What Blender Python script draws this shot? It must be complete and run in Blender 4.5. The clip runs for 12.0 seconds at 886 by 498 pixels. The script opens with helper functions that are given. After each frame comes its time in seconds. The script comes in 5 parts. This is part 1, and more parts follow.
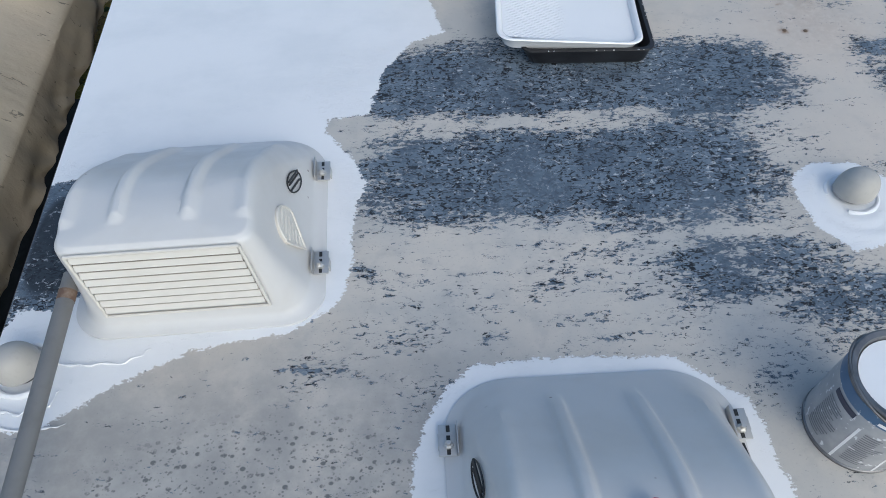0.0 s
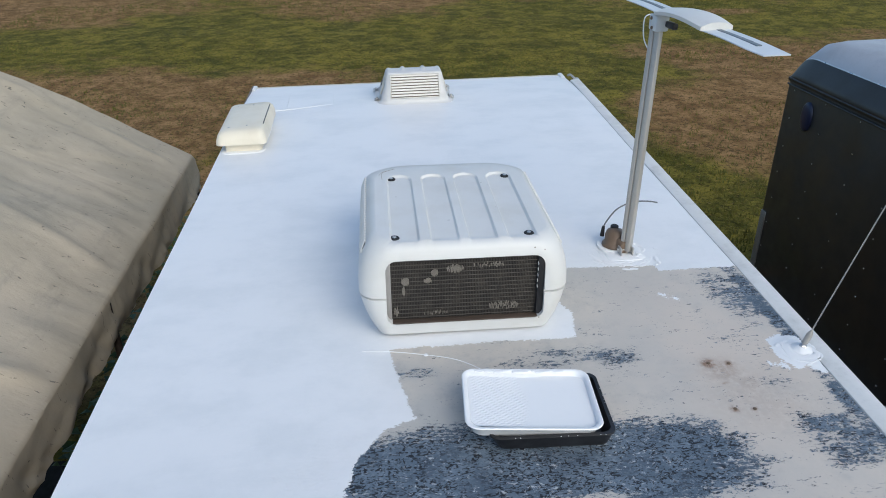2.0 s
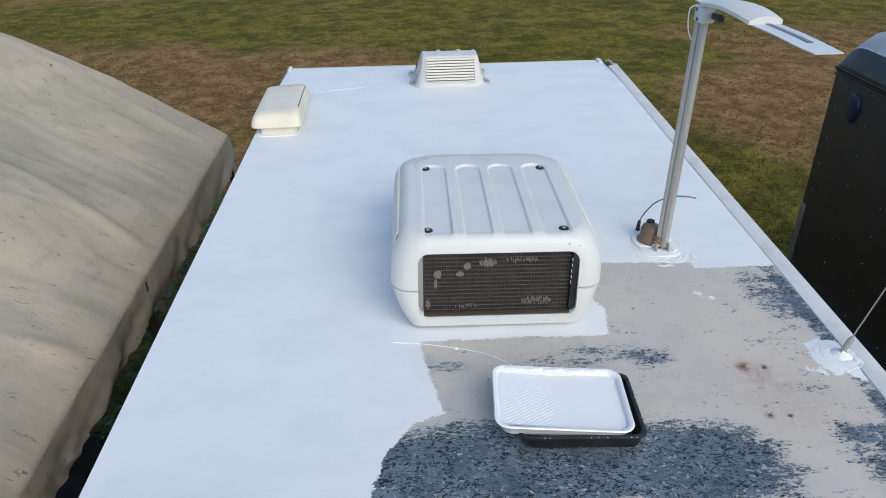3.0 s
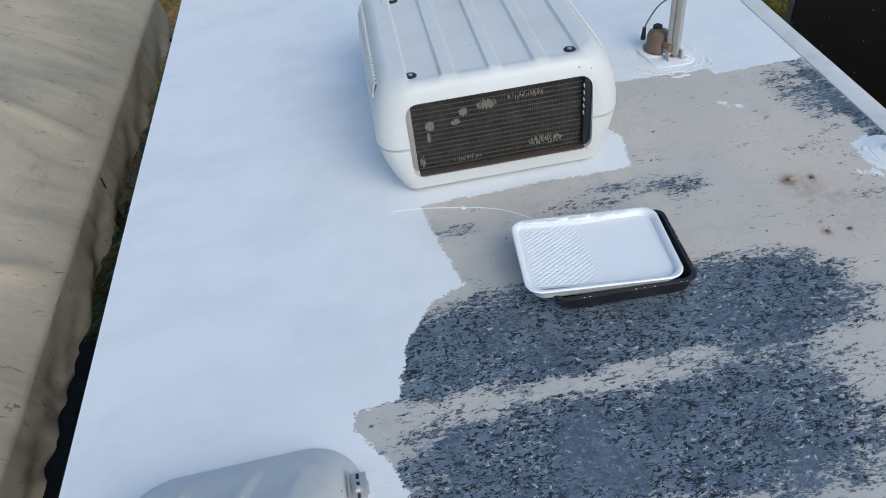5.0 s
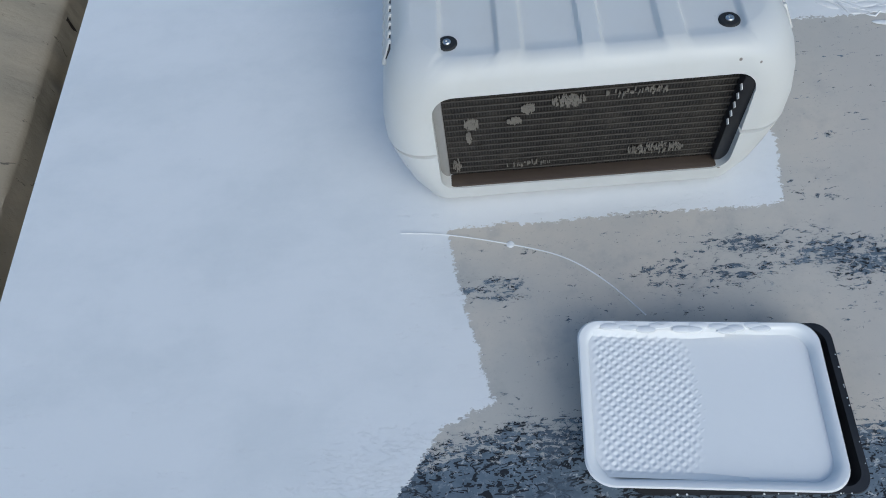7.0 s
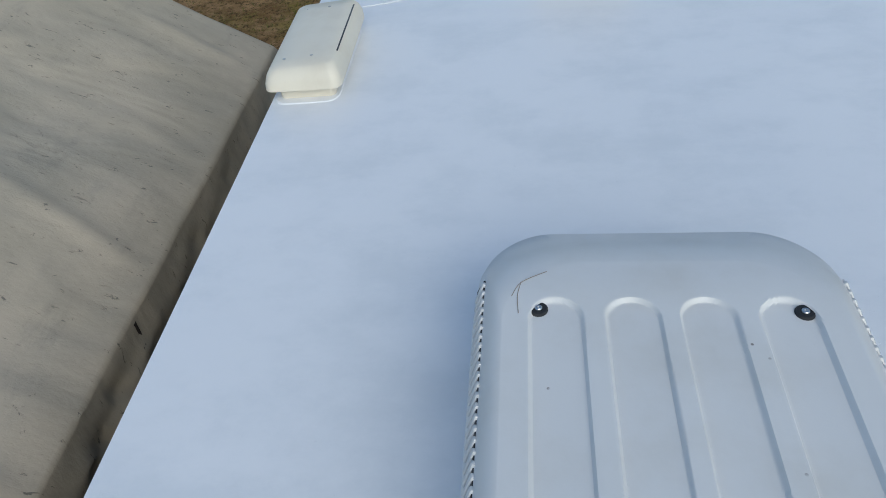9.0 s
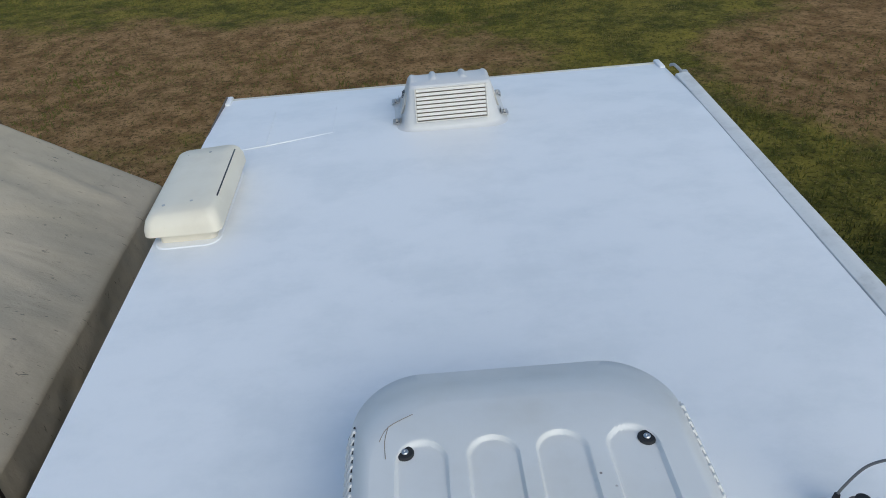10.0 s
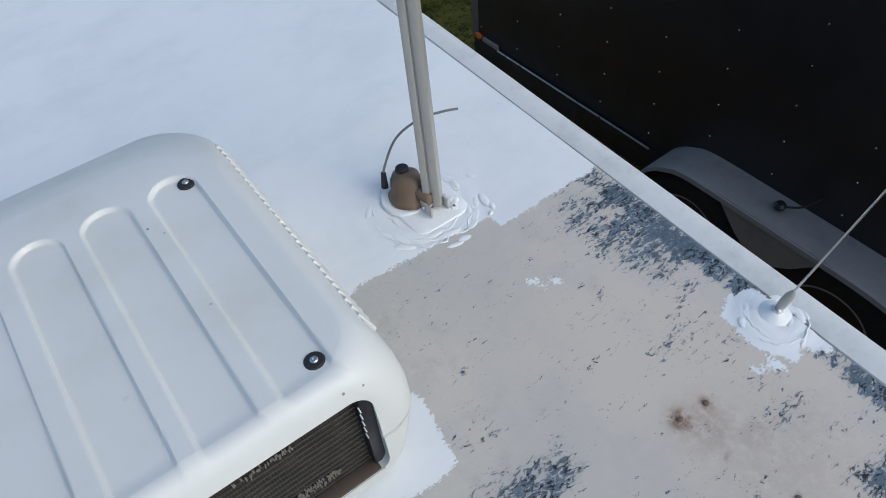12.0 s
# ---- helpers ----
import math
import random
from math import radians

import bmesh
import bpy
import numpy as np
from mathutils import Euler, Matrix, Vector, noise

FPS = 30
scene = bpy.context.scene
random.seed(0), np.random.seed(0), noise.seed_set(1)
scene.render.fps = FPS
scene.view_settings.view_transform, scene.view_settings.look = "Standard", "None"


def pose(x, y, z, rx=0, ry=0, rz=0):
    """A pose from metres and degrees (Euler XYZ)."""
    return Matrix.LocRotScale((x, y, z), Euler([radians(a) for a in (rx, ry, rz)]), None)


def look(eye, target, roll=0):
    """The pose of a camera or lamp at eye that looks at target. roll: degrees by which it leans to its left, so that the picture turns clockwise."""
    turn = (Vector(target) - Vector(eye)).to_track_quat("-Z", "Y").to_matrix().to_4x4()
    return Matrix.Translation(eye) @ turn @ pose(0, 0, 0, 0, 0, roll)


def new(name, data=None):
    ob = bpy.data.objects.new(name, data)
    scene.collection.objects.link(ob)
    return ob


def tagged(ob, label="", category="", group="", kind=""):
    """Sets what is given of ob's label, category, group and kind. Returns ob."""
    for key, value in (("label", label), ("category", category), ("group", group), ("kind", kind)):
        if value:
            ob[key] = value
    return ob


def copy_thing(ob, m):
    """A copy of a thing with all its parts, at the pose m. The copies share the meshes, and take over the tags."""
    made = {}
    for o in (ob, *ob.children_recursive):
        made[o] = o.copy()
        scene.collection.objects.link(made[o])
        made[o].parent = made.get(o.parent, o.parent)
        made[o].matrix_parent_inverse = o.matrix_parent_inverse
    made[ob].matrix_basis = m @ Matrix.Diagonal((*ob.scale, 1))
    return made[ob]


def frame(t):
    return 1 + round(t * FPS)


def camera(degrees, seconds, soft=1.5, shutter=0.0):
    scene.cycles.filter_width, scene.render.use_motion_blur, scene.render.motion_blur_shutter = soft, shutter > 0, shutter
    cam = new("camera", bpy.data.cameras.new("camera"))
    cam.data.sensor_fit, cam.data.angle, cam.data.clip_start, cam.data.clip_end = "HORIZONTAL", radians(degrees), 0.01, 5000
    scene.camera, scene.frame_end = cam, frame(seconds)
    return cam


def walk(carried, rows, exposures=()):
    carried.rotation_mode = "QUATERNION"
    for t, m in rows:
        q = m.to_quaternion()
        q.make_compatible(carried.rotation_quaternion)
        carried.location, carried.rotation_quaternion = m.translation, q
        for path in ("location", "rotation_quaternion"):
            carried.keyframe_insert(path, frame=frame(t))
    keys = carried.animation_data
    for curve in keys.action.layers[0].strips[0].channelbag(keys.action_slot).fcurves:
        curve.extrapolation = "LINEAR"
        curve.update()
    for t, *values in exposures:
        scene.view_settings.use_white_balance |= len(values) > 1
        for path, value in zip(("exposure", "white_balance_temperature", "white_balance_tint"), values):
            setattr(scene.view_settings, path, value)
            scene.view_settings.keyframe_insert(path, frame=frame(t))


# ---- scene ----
cam = camera(63.9, 12.0, soft=0.95)
PATH = [
    (0, (-0.31, 0.65, 1.197), (-0.246, 1.822, -0.423), -1.2),
    (0.5, (-0.332, 0.678, 1.256), (-0.345, 2.149, -0.1), -4.3),
    (0.7, (-0.31, 0.682, 1.293), (-0.293, 2.218, 0.013), -4.2),
    (1, (-0.285, 0.673, 1.294), (-0.176, 2.301, 0.136), -3.5),
    (1.5, (-0.263, 0.667, 1.322), (-0.065, 2.384, 0.316), -2.5),
    (2, (-0.278, 0.689, 1.35), (-0.102, 2.448, 0.416), -1.0),
    (2.5, (-0.284, 0.736, 1.395), (-0.152, 2.494, 0.451), -0.1),
    (3, (-0.287, 0.724, 1.383), (-0.196, 2.462, 0.398), -0.8),
    (3.2, (-0.289, 0.712, 1.361), (-0.213, 2.439, 0.355), -1.4),
    (5, (-0.335, 1.002, 1.257), (-0.232, 2.474, -0.093), -8.8),
    (5.5, (-0.287, 1.181, 1.206), (-0.144, 2.51, -0.282), -9.6),
    (6, (-0.321, 1.384, 1.192), (-0.22, 2.562, -0.421), -10.5),
    (6.5, (-0.21, 1.614, 1.164), (-0.207, 2.703, -0.514), -11.5),
    (7, (-0.194, 1.873, 1.133), (-0.324, 2.869, -0.596), -11.7),
    (7.5, (-0.227, 2.178, 1.106), (-0.625, 3.114, -0.616), -18.2),
    (7.7, (-0.272, 2.231, 1.11), (-0.684, 3.237, -0.569), -15.7),
    (9.3, (-0.195, 2.36, 1.275), (-0.331, 3.913, 0.023), -6.8),
    (9.5, (-0.162, 2.35, 1.298), (-0.215, 3.955, 0.107), -6.1),
    (10, (-0.146, 2.336, 1.328), (-0.103, 4.003, 0.223), -4.5),
    (10.5, (-0.132, 2.299, 1.31), (0.004, 3.949, 0.189), -4.0),
    (11, (-0.071, 2.203, 1.279), (0.256, 3.748, 0.051), -5.5),
    (11.5, (0.015, 2.127, 1.229), (0.6, 3.449, -0.153), -6.2),
    (11.8, (0.046, 2.104, 1.212), (0.75, 3.266, -0.255), -5.9),
    (12, (0.064, 2.097, 1.213), (0.769, 3.196, -0.302), -6.3),
]
walk(cam, [(t, look(eye, target, roll)) for t, eye, target, roll in PATH], [(0, 0.25, 5820, 2), (3.2, 0.32, 5950, 3), (5.0, 0.18, 5760, 1), (6.5, 0.09, 5640, 0), (7.0, -0.11, 5600, 0), (7.5, -0.17, 5560, 0), (9.3, -0.02, 5680, 0), (10.5, 0.01, 5720, 1), (11.2, 0.02, 5760, 1), (12, 0.14, 5880, 2)])

# world, sun, exposure
world = bpy.data.worlds.new("overcast_sky")
scene.world = world
world.use_nodes = True
wn = world.node_tree.nodes
sky = wn.new("ShaderNodeTexSky")
sky.sky_type = "NISHITA"
sky.sun_disc = False
SUN_EL, SUN_AZ = 40.0, 155.0          # degrees; azimuth clockwise from ahead (+y)
sky.sun_elevation, sky.sun_rotation = radians(SUN_EL), radians(SUN_AZ)
sky.dust_density, sky.air_density, sky.ozone_density = 3.0, 1.0, 1.5
world.node_tree.links.new(sky.outputs[0], wn["Background"].inputs[0])
wn["Background"].inputs[1].default_value = 0.15
sun = new("sun", bpy.data.lights.new("sun", "SUN"))
sun.data.energy, sun.data.angle, sun.data.color = 0.50, radians(60), (1.0, 0.87, 0.71)
az, el = radians(SUN_AZ), radians(SUN_EL)
sun.matrix_world = look((0, 0, 0), (-math.sin(az) * math.cos(el), -math.cos(az) * math.cos(el), -math.sin(el)))

# ---- materials ----


class Mat:
    """A small node builder."""

    def __init__(self, name, rough=0.5, metal=0.0):
        self.m = bpy.data.materials.new(name)
        self.m.use_nodes = True
        self.t = self.m.node_tree
        self.b = self.t.nodes["Principled BSDF"]
        self.b.inputs["Roughness"].default_value = rough
        self.b.inputs["Metallic"].default_value = metal
        self.coord = self.t.nodes.new("ShaderNodeTexCoord")

    def link(self, a, b):
        self.t.links.new(a, b)

    def put(self, sock, v):
        if isinstance(v, bpy.types.NodeSocket):
            self.link(v, sock)
        else:
            sock.default_value = v

    def space(self, scale=(1, 1, 1), rot=(0, 0, 0), kind="Object"):
        n = self.t.nodes.new("ShaderNodeMapping")
        n.inputs["Scale"].default_value = scale
        n.inputs["Rotation"].default_value = [radians(a) for a in rot]
        self.link(self.coord.outputs[kind], n.inputs[0])
        return n.outputs[0]

    def noise(self, scale, detail=4, rough=0.55, at=None, distort=0.0):
        n = self.t.nodes.new("ShaderNodeTexNoise")
        n.inputs["Scale"].default_value, n.inputs["Detail"].default_value = scale, detail
        n.inputs["Roughness"].default_value, n.inputs["Distortion"].default_value = rough, distort
        self.link(at or self.coord.outputs["Object"], n.inputs["Vector"])
        return n.outputs[0]

    def voronoi(self, scale, at=None, feature="F1"):
        n = self.t.nodes.new("ShaderNodeTexVoronoi")
        n.feature = feature
        n.inputs["Scale"].default_value = scale
        self.link(at or self.coord.outputs["Object"], n.inputs["Vector"])
        return n.outputs[0]

    def wave(self, scale, axis="X", distort=0.0, at=None):
        n = self.t.nodes.new("ShaderNodeTexWave")
        n.bands_direction = axis
        n.inputs["Scale"].default_value, n.inputs["Distortion"].default_value = scale, distort
        self.link(at or self.coord.outputs["Object"], n.inputs["Vector"])
        return n.outputs["Fac"]

    def attr(self, name):
        n = self.t.nodes.new("ShaderNodeAttribute")
        n.attribute_name = name
        return n.outputs["Fac"]

    def math(self, op, a, b=0.0, c=0.0):
        n = self.t.nodes.new("ShaderNodeMath")
        n.operation = op
        for s, v in zip(n.inputs, (a, b, c)):
            self.put(s, v)
        return n.outputs[0]

    def step(self, x, lo, hi, a=0.0, b=1.0):
        n = self.t.nodes.new("ShaderNodeMapRange")
        n.interpolation_type = "SMOOTHSTEP"
        for s, v in zip(n.inputs, (x, lo, hi, a, b)):
            self.put(s, v)
        return n.outputs[0]

    def mix(self, f, a, b):
        n = self.t.nodes.new("ShaderNodeMix")
        n.data_type = "RGBA"
        self.put(n.inputs["Factor"], f)
        for s, v in ((n.inputs[6], a), (n.inputs[7], b)):
            self.put(s, v if isinstance(v, bpy.types.NodeSocket) else (*v, 1.0))
        return n.outputs[2]

    def random(self):
        return self.t.nodes.new("ShaderNodeObjectInfo").outputs["Random"]

    def color(self, v):
        self.put(self.b.inputs["Base Color"], v if isinstance(v, bpy.types.NodeSocket) else (*v, 1.0))
        return self

    def rough(self, v):
        self.put(self.b.inputs["Roughness"], v)
        return self

    def bump(self, h, strength=0.3, dist=0.002):
        n = self.t.nodes.new("ShaderNodeBump")
        n.inputs["Strength"].default_value, n.inputs["Distance"].default_value = strength, dist
        self.put(n.inputs["Height"], h)
        self.link(n.outputs[0], self.b.inputs["Normal"])
        return self


def plain(name, base, dirt, rough=0.45, metal=0.0, grain=60.0, blotch=4.0, amount=0.5, relief=0.15, dist=0.001):
    """Paint, plastic or metal with large blotches of dirt and a fine grain."""
    m = Mat(name, rough, metal)
    big = m.step(m.noise(blotch, 5, 0.6), 0.45, 0.75)
    fine = m.step(m.noise(grain, 3, 0.6), 0.5, 0.8)
    f = m.math("MULTIPLY", m.math("ADD", m.math("MULTIPLY", big, 0.7), m.math("MULTIPLY", fine, 0.3)), amount)
    m.color(m.mix(f, base, dirt))
    m.rough(m.step(m.noise(blotch * 3, 4), 0.2, 0.8, rough - 0.1, rough + 0.12))
    m.bump(m.noise(grain * 2, 3), relief, dist)
    return m.m


def specked(name, base, dirt, speck, rough=0.35, scale=26.0, metal=0.0):
    """Old moulded plastic: faint yellow blotches and sparse dark specks."""
    m = Mat(name, rough, metal)
    body = m.mix(m.step(m.noise(5, 5, 0.6), 0.4, 0.8, 0, 0.8), base, dirt)
    d = m.voronoi(scale)
    pick = m.step(m.noise(9.0, 2), 0.56, 0.62)
    f = m.math("MULTIPLY", m.step(d, 0.05, 0.09, 1.0, 0.0), pick)
    m.color(m.mix(m.math("MULTIPLY", f, 0.8), body, speck))
    m.rough(m.step(m.noise(14, 4), 0.2, 0.8, rough - 0.08, rough + 0.15))
    m.bump(m.noise(150, 3), 0.12, 0.0008)
    return m.m


def roof_material():
    """Weathered roof skin: bare grey coat, scuffed slate-blue old paint, fresh white paint."""
    m = Mat("painted_roof_skin", 0.5)
    # bare coat
    big, mid = m.noise(2.6, 6, 0.62), m.noise(14, 6, 0.65)
    bare = m.mix(m.step(big, 0.35, 0.68), (0.465, 0.45, 0.42), (0.59, 0.535, 0.465))
    bare = m.mix(m.step(mid, 0.48, 0.72, 0, 0.5), bare, (0.36, 0.355, 0.345))
    bare = m.mix(m.step(m.noise(170, 3, 0.6), 0.60, 0.75, 0, 0.30), bare, (0.20, 0.19, 0.18))
    bare = m.mix(m.math("MULTIPLY", m.attr("tan"), m.step(m.noise(6, 5, 0.65), 0.25, 0.62, 0.45, 1.0)), bare, (0.585, 0.515, 0.445))
    # greyer towards the near left of the roof
    bare = m.mix(m.math("MULTIPLY", m.attr("near_grey"), m.step(m.noise(9, 5, 0.7), 0.30, 0.65, 0.35, 0.95)), bare, (0.315, 0.305, 0.29))
    # rust and earth stains
    rust = m.math("MULTIPLY", m.attr("rust"), m.step(m.noise(45, 5, 0.7), 0.25, 0.6))
    bare = m.mix(m.math("MINIMUM", rust, 0.85), bare, (0.20, 0.105, 0.055))
    # speckled moss
    spots = m.math("MAXIMUM", m.step(m.voronoi(58, m.space((1, 1.3, 1))), 0.22, 0.36, 1.0, 0.0), m.step(m.voronoi(115, m.space((1, 1.2, 1))), 0.20, 0.32, 0.8, 0.0))
    spots = m.math("MULTIPLY", spots, m.step(m.noise(70, 3), 0.40, 0.56))
    f = m.math("MULTIPLY", spots, m.step(m.math("ADD", m.attr("moss"), m.math("MULTIPLY", m.noise(22, 3), 0.6)), 0.55, 0.85, 0, 0.9))
    bare = m.mix(f, bare, (0.115, 0.118, 0.12))
    # old slate paint: scuffed through in ragged chips
    streak = m.noise(8, 5, 0.65, m.space((1.0, 3.0, 1), (0, 0, -4)), 0.4)
    chip = m.noise(78, 8, 0.78, m.space((0.75, 1.5, 1), (0, 0, 10)), 0.6)
    scratch = m.noise(34, 4, 0.6, m.space((0.4, 2.2, 1), (0, 0, -28)), 1.2)
    wear = m.math("ADD", m.math("MULTIPLY", m.math("SUBTRACT", streak, 0.5), 2.0), m.math("MULTIPLY", m.math("SUBTRACT", chip, 0.5), 3.6))
    wear = m.math("ADD", wear, m.math("MULTIPLY", m.math("SUBTRACT", scratch, 0.5), 0.8))
    film = m.step(m.math("ADD", m.attr("worn"), m.math("MULTIPLY", wear, 0.5)), 0.15, 0.75, 0, 0.30)
    bare = m.mix(film, bare, (0.27, 0.28, 0.29))
    old = m.step(m.math("ADD", m.attr("worn"), wear), 0.50, 0.56)
    slate = m.mix(m.step(m.noise(10, 6, 0.7), 0.36, 0.66), (0.080, 0.107, 0.142), (0.150, 0.190, 0.235))
    slate = m.mix(m.step(m.noise(110, 4, 0.7), 0.52, 0.66, 0, 0.6), slate, (0.215, 0.245, 0.275))
    # short dark gouges lying every way
    gouge = None
    for scale, turn, stretch, lo in ((30, -24, (0.6, 1.6, 1), 0.49), (33, 40, (0.65, 1.5, 1), 0.51), (27, 4, (0.55, 1.8, 1), 0.49)):
        n = m.noise(scale, 2, 0.5, m.space(stretch, (0, 0, turn)), 0.8)
        line = m.step(m.math("ABSOLUTE", m.math("SUBTRACT", n, 0.5)), 0.016, 0.034, 1.0, 0.0)
        line = m.math("MULTIPLY", line, m.step(m.noise(scale * 2.6, 2, 0.5, m.space((1, 1, 1), (0, 0, turn + 40))), lo, lo + 0.03))
        gouge = line if gouge is None else m.math("MAXIMUM", gouge, line)
    pit = m.step(m.noise(75, 3, 0.6, m.space((0.6, 1.5, 1), (0, 0, -15)), 0.8), 0.60, 0.63)
    gouge = m.math("MAXIMUM", gouge, pit)
    gouge = m.math("MULTIPLY", gouge, m.step(m.noise(5, 4, 0.6), 0.36, 0.48, 0.25, 1.0))
    slate = m.mix(gouge, slate, (0.006, 0.008, 0.012))
    slate = m.mix(m.step(m.attr("worn"), 1.6, 2.0, 0, 0.85), slate, (0.009, 0.011, 0.015))
    fleck = m.math("MULTIPLY", m.step(m.noise(78, 5, 0.7, m.space((0.8, 1.2, 1), (0, 0, 30)), 0.6), 0.590, 0.620), m.step(m.noise(7, 4, 0.6), 0.40, 0.58, 0.2, 0.9))
    slate = m.mix(fleck, slate, (0.50, 0.51, 0.52))
    body = m.mix(old, bare, slate)
    # fresh white
    edge = m.math("ADD", m.math("MULTIPLY", m.math("SUBTRACT", m.noise(24, 5, 0.65), 0.5), 0.034),
                  m.math("MULTIPLY", m.math("SUBTRACT", m.noise(150, 3, 0.6, m.space((0.8, 1.3, 1))), 0.5), 0.028))
    coat = m.step(m.math("ADD", m.attr("paint"), edge), -0.0015, 0.0025)
    thin = m.step(m.noise(3.0, 6, 0.66, m.space((0.85, 1.25, 1))), 0.40, 0.70, 0, 1)
    white = m.mix(thin, (0.80, 0.80, 0.80), (0.725, 0.735, 0.74))
    white = m.mix(m.step(m.noise(46, 3), 0.70, 0.80, 0, 0.16), white, (0.50, 0.50, 0.50))
    m.color(m.mix(coat, body, white))
    wet = m.step(m.noise(1.6, 4, 0.6, m.space((0.7, 1.6, 1))), 0.30, 0.75, 0.33, 0.45)
    r = m.t.nodes.new("ShaderNodeMix")
    m.put(r.inputs["Factor"], coat)
    m.put(r.inputs[2], m.math("SUBTRACT", 0.72, m.math("MULTIPLY", old, 0.10)))
    m.put(r.inputs[3], wet)
    m.rough(r.outputs[0])
    roller = m.noise(420, 2, 0.5)
    h = m.math("ADD", m.math("MULTIPLY", coat, 0.9), m.math("MULTIPLY", old, 0.35))
    h = m.math("ADD", h, m.math("MULTIPLY", chip, 0.25))
    h = m.math("ADD", h, m.math("MULTIPLY", roller, 0.10))
    m.bump(h, 0.6, 0.0014)
    return m.m


def grass_material():
    """Dry autumn lawn: worn tan earth, olive and green grass in wide patches."""
    m = Mat("patchy_lawn", 0.95)
    m.b.inputs["Specular IOR Level"].default_value = 0.12
    wide, mid, fine = m.noise(0.22, 5, 0.6), m.noise(1.3, 6, 0.68), m.noise(11, 6, 0.75)
    v = m.math("ADD", m.math("MULTIPLY", wide, 1.5), m.math("ADD", m.math("MULTIPLY", mid, 0.7), m.math("MULTIPLY", fine, 0.45)))
    v = m.math("ADD", v, m.math("MULTIPLY", m.attr("green"), 0.55))
    g = m.step(v, 1.18, 1.50)
    earth = m.mix(m.step(m.noise(2.4, 7, 0.75), 0.36, 0.66), (0.165, 0.092, 0.034), (0.37, 0.222, 0.098))
    green = m.mix(m.step(m.noise(1.9, 7, 0.75), 0.36, 0.66), (0.066, 0.068, 0.010), (0.250, 0.200, 0.032))
    c = m.mix(g, earth, green)
    c = m.mix(m.step(m.noise(15, 6, 0.8), 0.50, 0.60, 0, 0.75), c, (0.030, 0.025, 0.006))
    c = m.mix(m.step(m.noise(22, 5, 0.8), 0.56, 0.66, 0, 0.5), c, (0.44, 0.31, 0.10))
    m.color(c)
    m.bump(m.math("ADD", m.noise(30, 5, 0.7), m.math("MULTIPLY", mid, 2.0)), 0.9, 0.04)
    return m.m


def canvas_material():
    """Weathered tan canvas with dark scuffs."""
    m = Mat("tan_canvas", 0.85)
    base = m.mix(m.step(m.noise(0.9, 5, 0.6), 0.35, 0.7), (0.345, 0.30, 0.222), (0.485, 0.41, 0.305))
    base = m.mix(m.step(m.noise(6, 6, 0.7, m.space((1, 0.35, 1))), 0.52, 0.78, 0, 0.5), base, (0.22, 0.205, 0.165))
    scuff = m.step(m.noise(17, 5, 0.7, m.space((0.6, 2.0, 1), (0, 0, 18)), 0.8), 0.62, 0.67, 0, 0.75)
    m.color(m.mix(scuff, base, (0.07, 0.068, 0.058)))
    fine = m.noise(30, 5, 0.65, m.space((1, 1.6, 1), (0, 0, 20)))
    crease = m.noise(1.9, 2, 0.5, m.space((0.6, 1.5, 0.8), (0, 0, 16)), 0.9)
    m.bump(m.math("ADD", m.math("MULTIPLY", fine, 0.08), crease), 0.55, 0.05)
    return m.m


def coil_material():
    """Aged condenser coil: fine fins, dust, and pale patches where fins are bent."""
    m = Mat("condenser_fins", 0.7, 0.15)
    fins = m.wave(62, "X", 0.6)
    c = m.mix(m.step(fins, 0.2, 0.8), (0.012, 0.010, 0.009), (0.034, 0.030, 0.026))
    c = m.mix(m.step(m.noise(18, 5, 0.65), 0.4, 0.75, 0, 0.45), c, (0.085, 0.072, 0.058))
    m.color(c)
    m.bump(fins, 0.6, 0.002)
    return m.m


def label_material():
    """A paint can's paper label: grey-white with a slate top band."""
    m = Mat("can_label", 0.35)
    z = m.t.nodes.new("ShaderNodeSeparateXYZ")
    m.link(m.coord.outputs["Object"], z.inputs[0])
    base = m.mix(m.step(m.noise(20, 4), 0.4, 0.7), (0.31, 0.315, 0.33), (0.40, 0.40, 0.405))
    band = m.step(z.outputs[2], 0.152, 0.154)
    c = m.mix(band, base, (0.055, 0.12, 0.22))
    m.color(m.mix(m.step(m.noise(70, 3), 0.62, 0.68, 0, 0.8), c, (0.75, 0.76, 0.77)))
    return m.m


ROOF = roof_material()
GRASS = grass_material()
CANVAS = canvas_material()
COIL = coil_material()
LABEL = label_material()
FINTUBE = plain("dusty_coil_tube", (0.060, 0.053, 0.046), (0.026, 0.023, 0.020), 0.55, 0.4, amount=0.9, blotch=20)
BENTFIN = plain("bent_pale_fin", (0.22, 0.20, 0.17), (0.12, 0.105, 0.09), 0.5, 0.3, amount=0.8, blotch=40)
SHROUD = specked("white_shroud_plastic", (0.66, 0.655, 0.635), (0.585, 0.57, 0.53), (0.10, 0.07, 0.05))
COVER = specked("vent_cover_plastic", (0.605, 0.595, 0.58), (0.535, 0.515, 0.485), (0.12, 0.08, 0.06))
LOUVER = specked("yellowed_louver_plastic", (0.64, 0.61, 0.555), (0.58, 0.54, 0.47), (0.16, 0.10, 0.07))
CREAM = specked("cream_plastic", (0.76, 0.695, 0.56), (0.66, 0.59, 0.46), (0.2, 0.15, 0.1))
DOME = plain("chalky_dome_plastic", (0.44, 0.42, 0.385), (0.27, 0.255, 0.235), 0.6, amount=0.8)
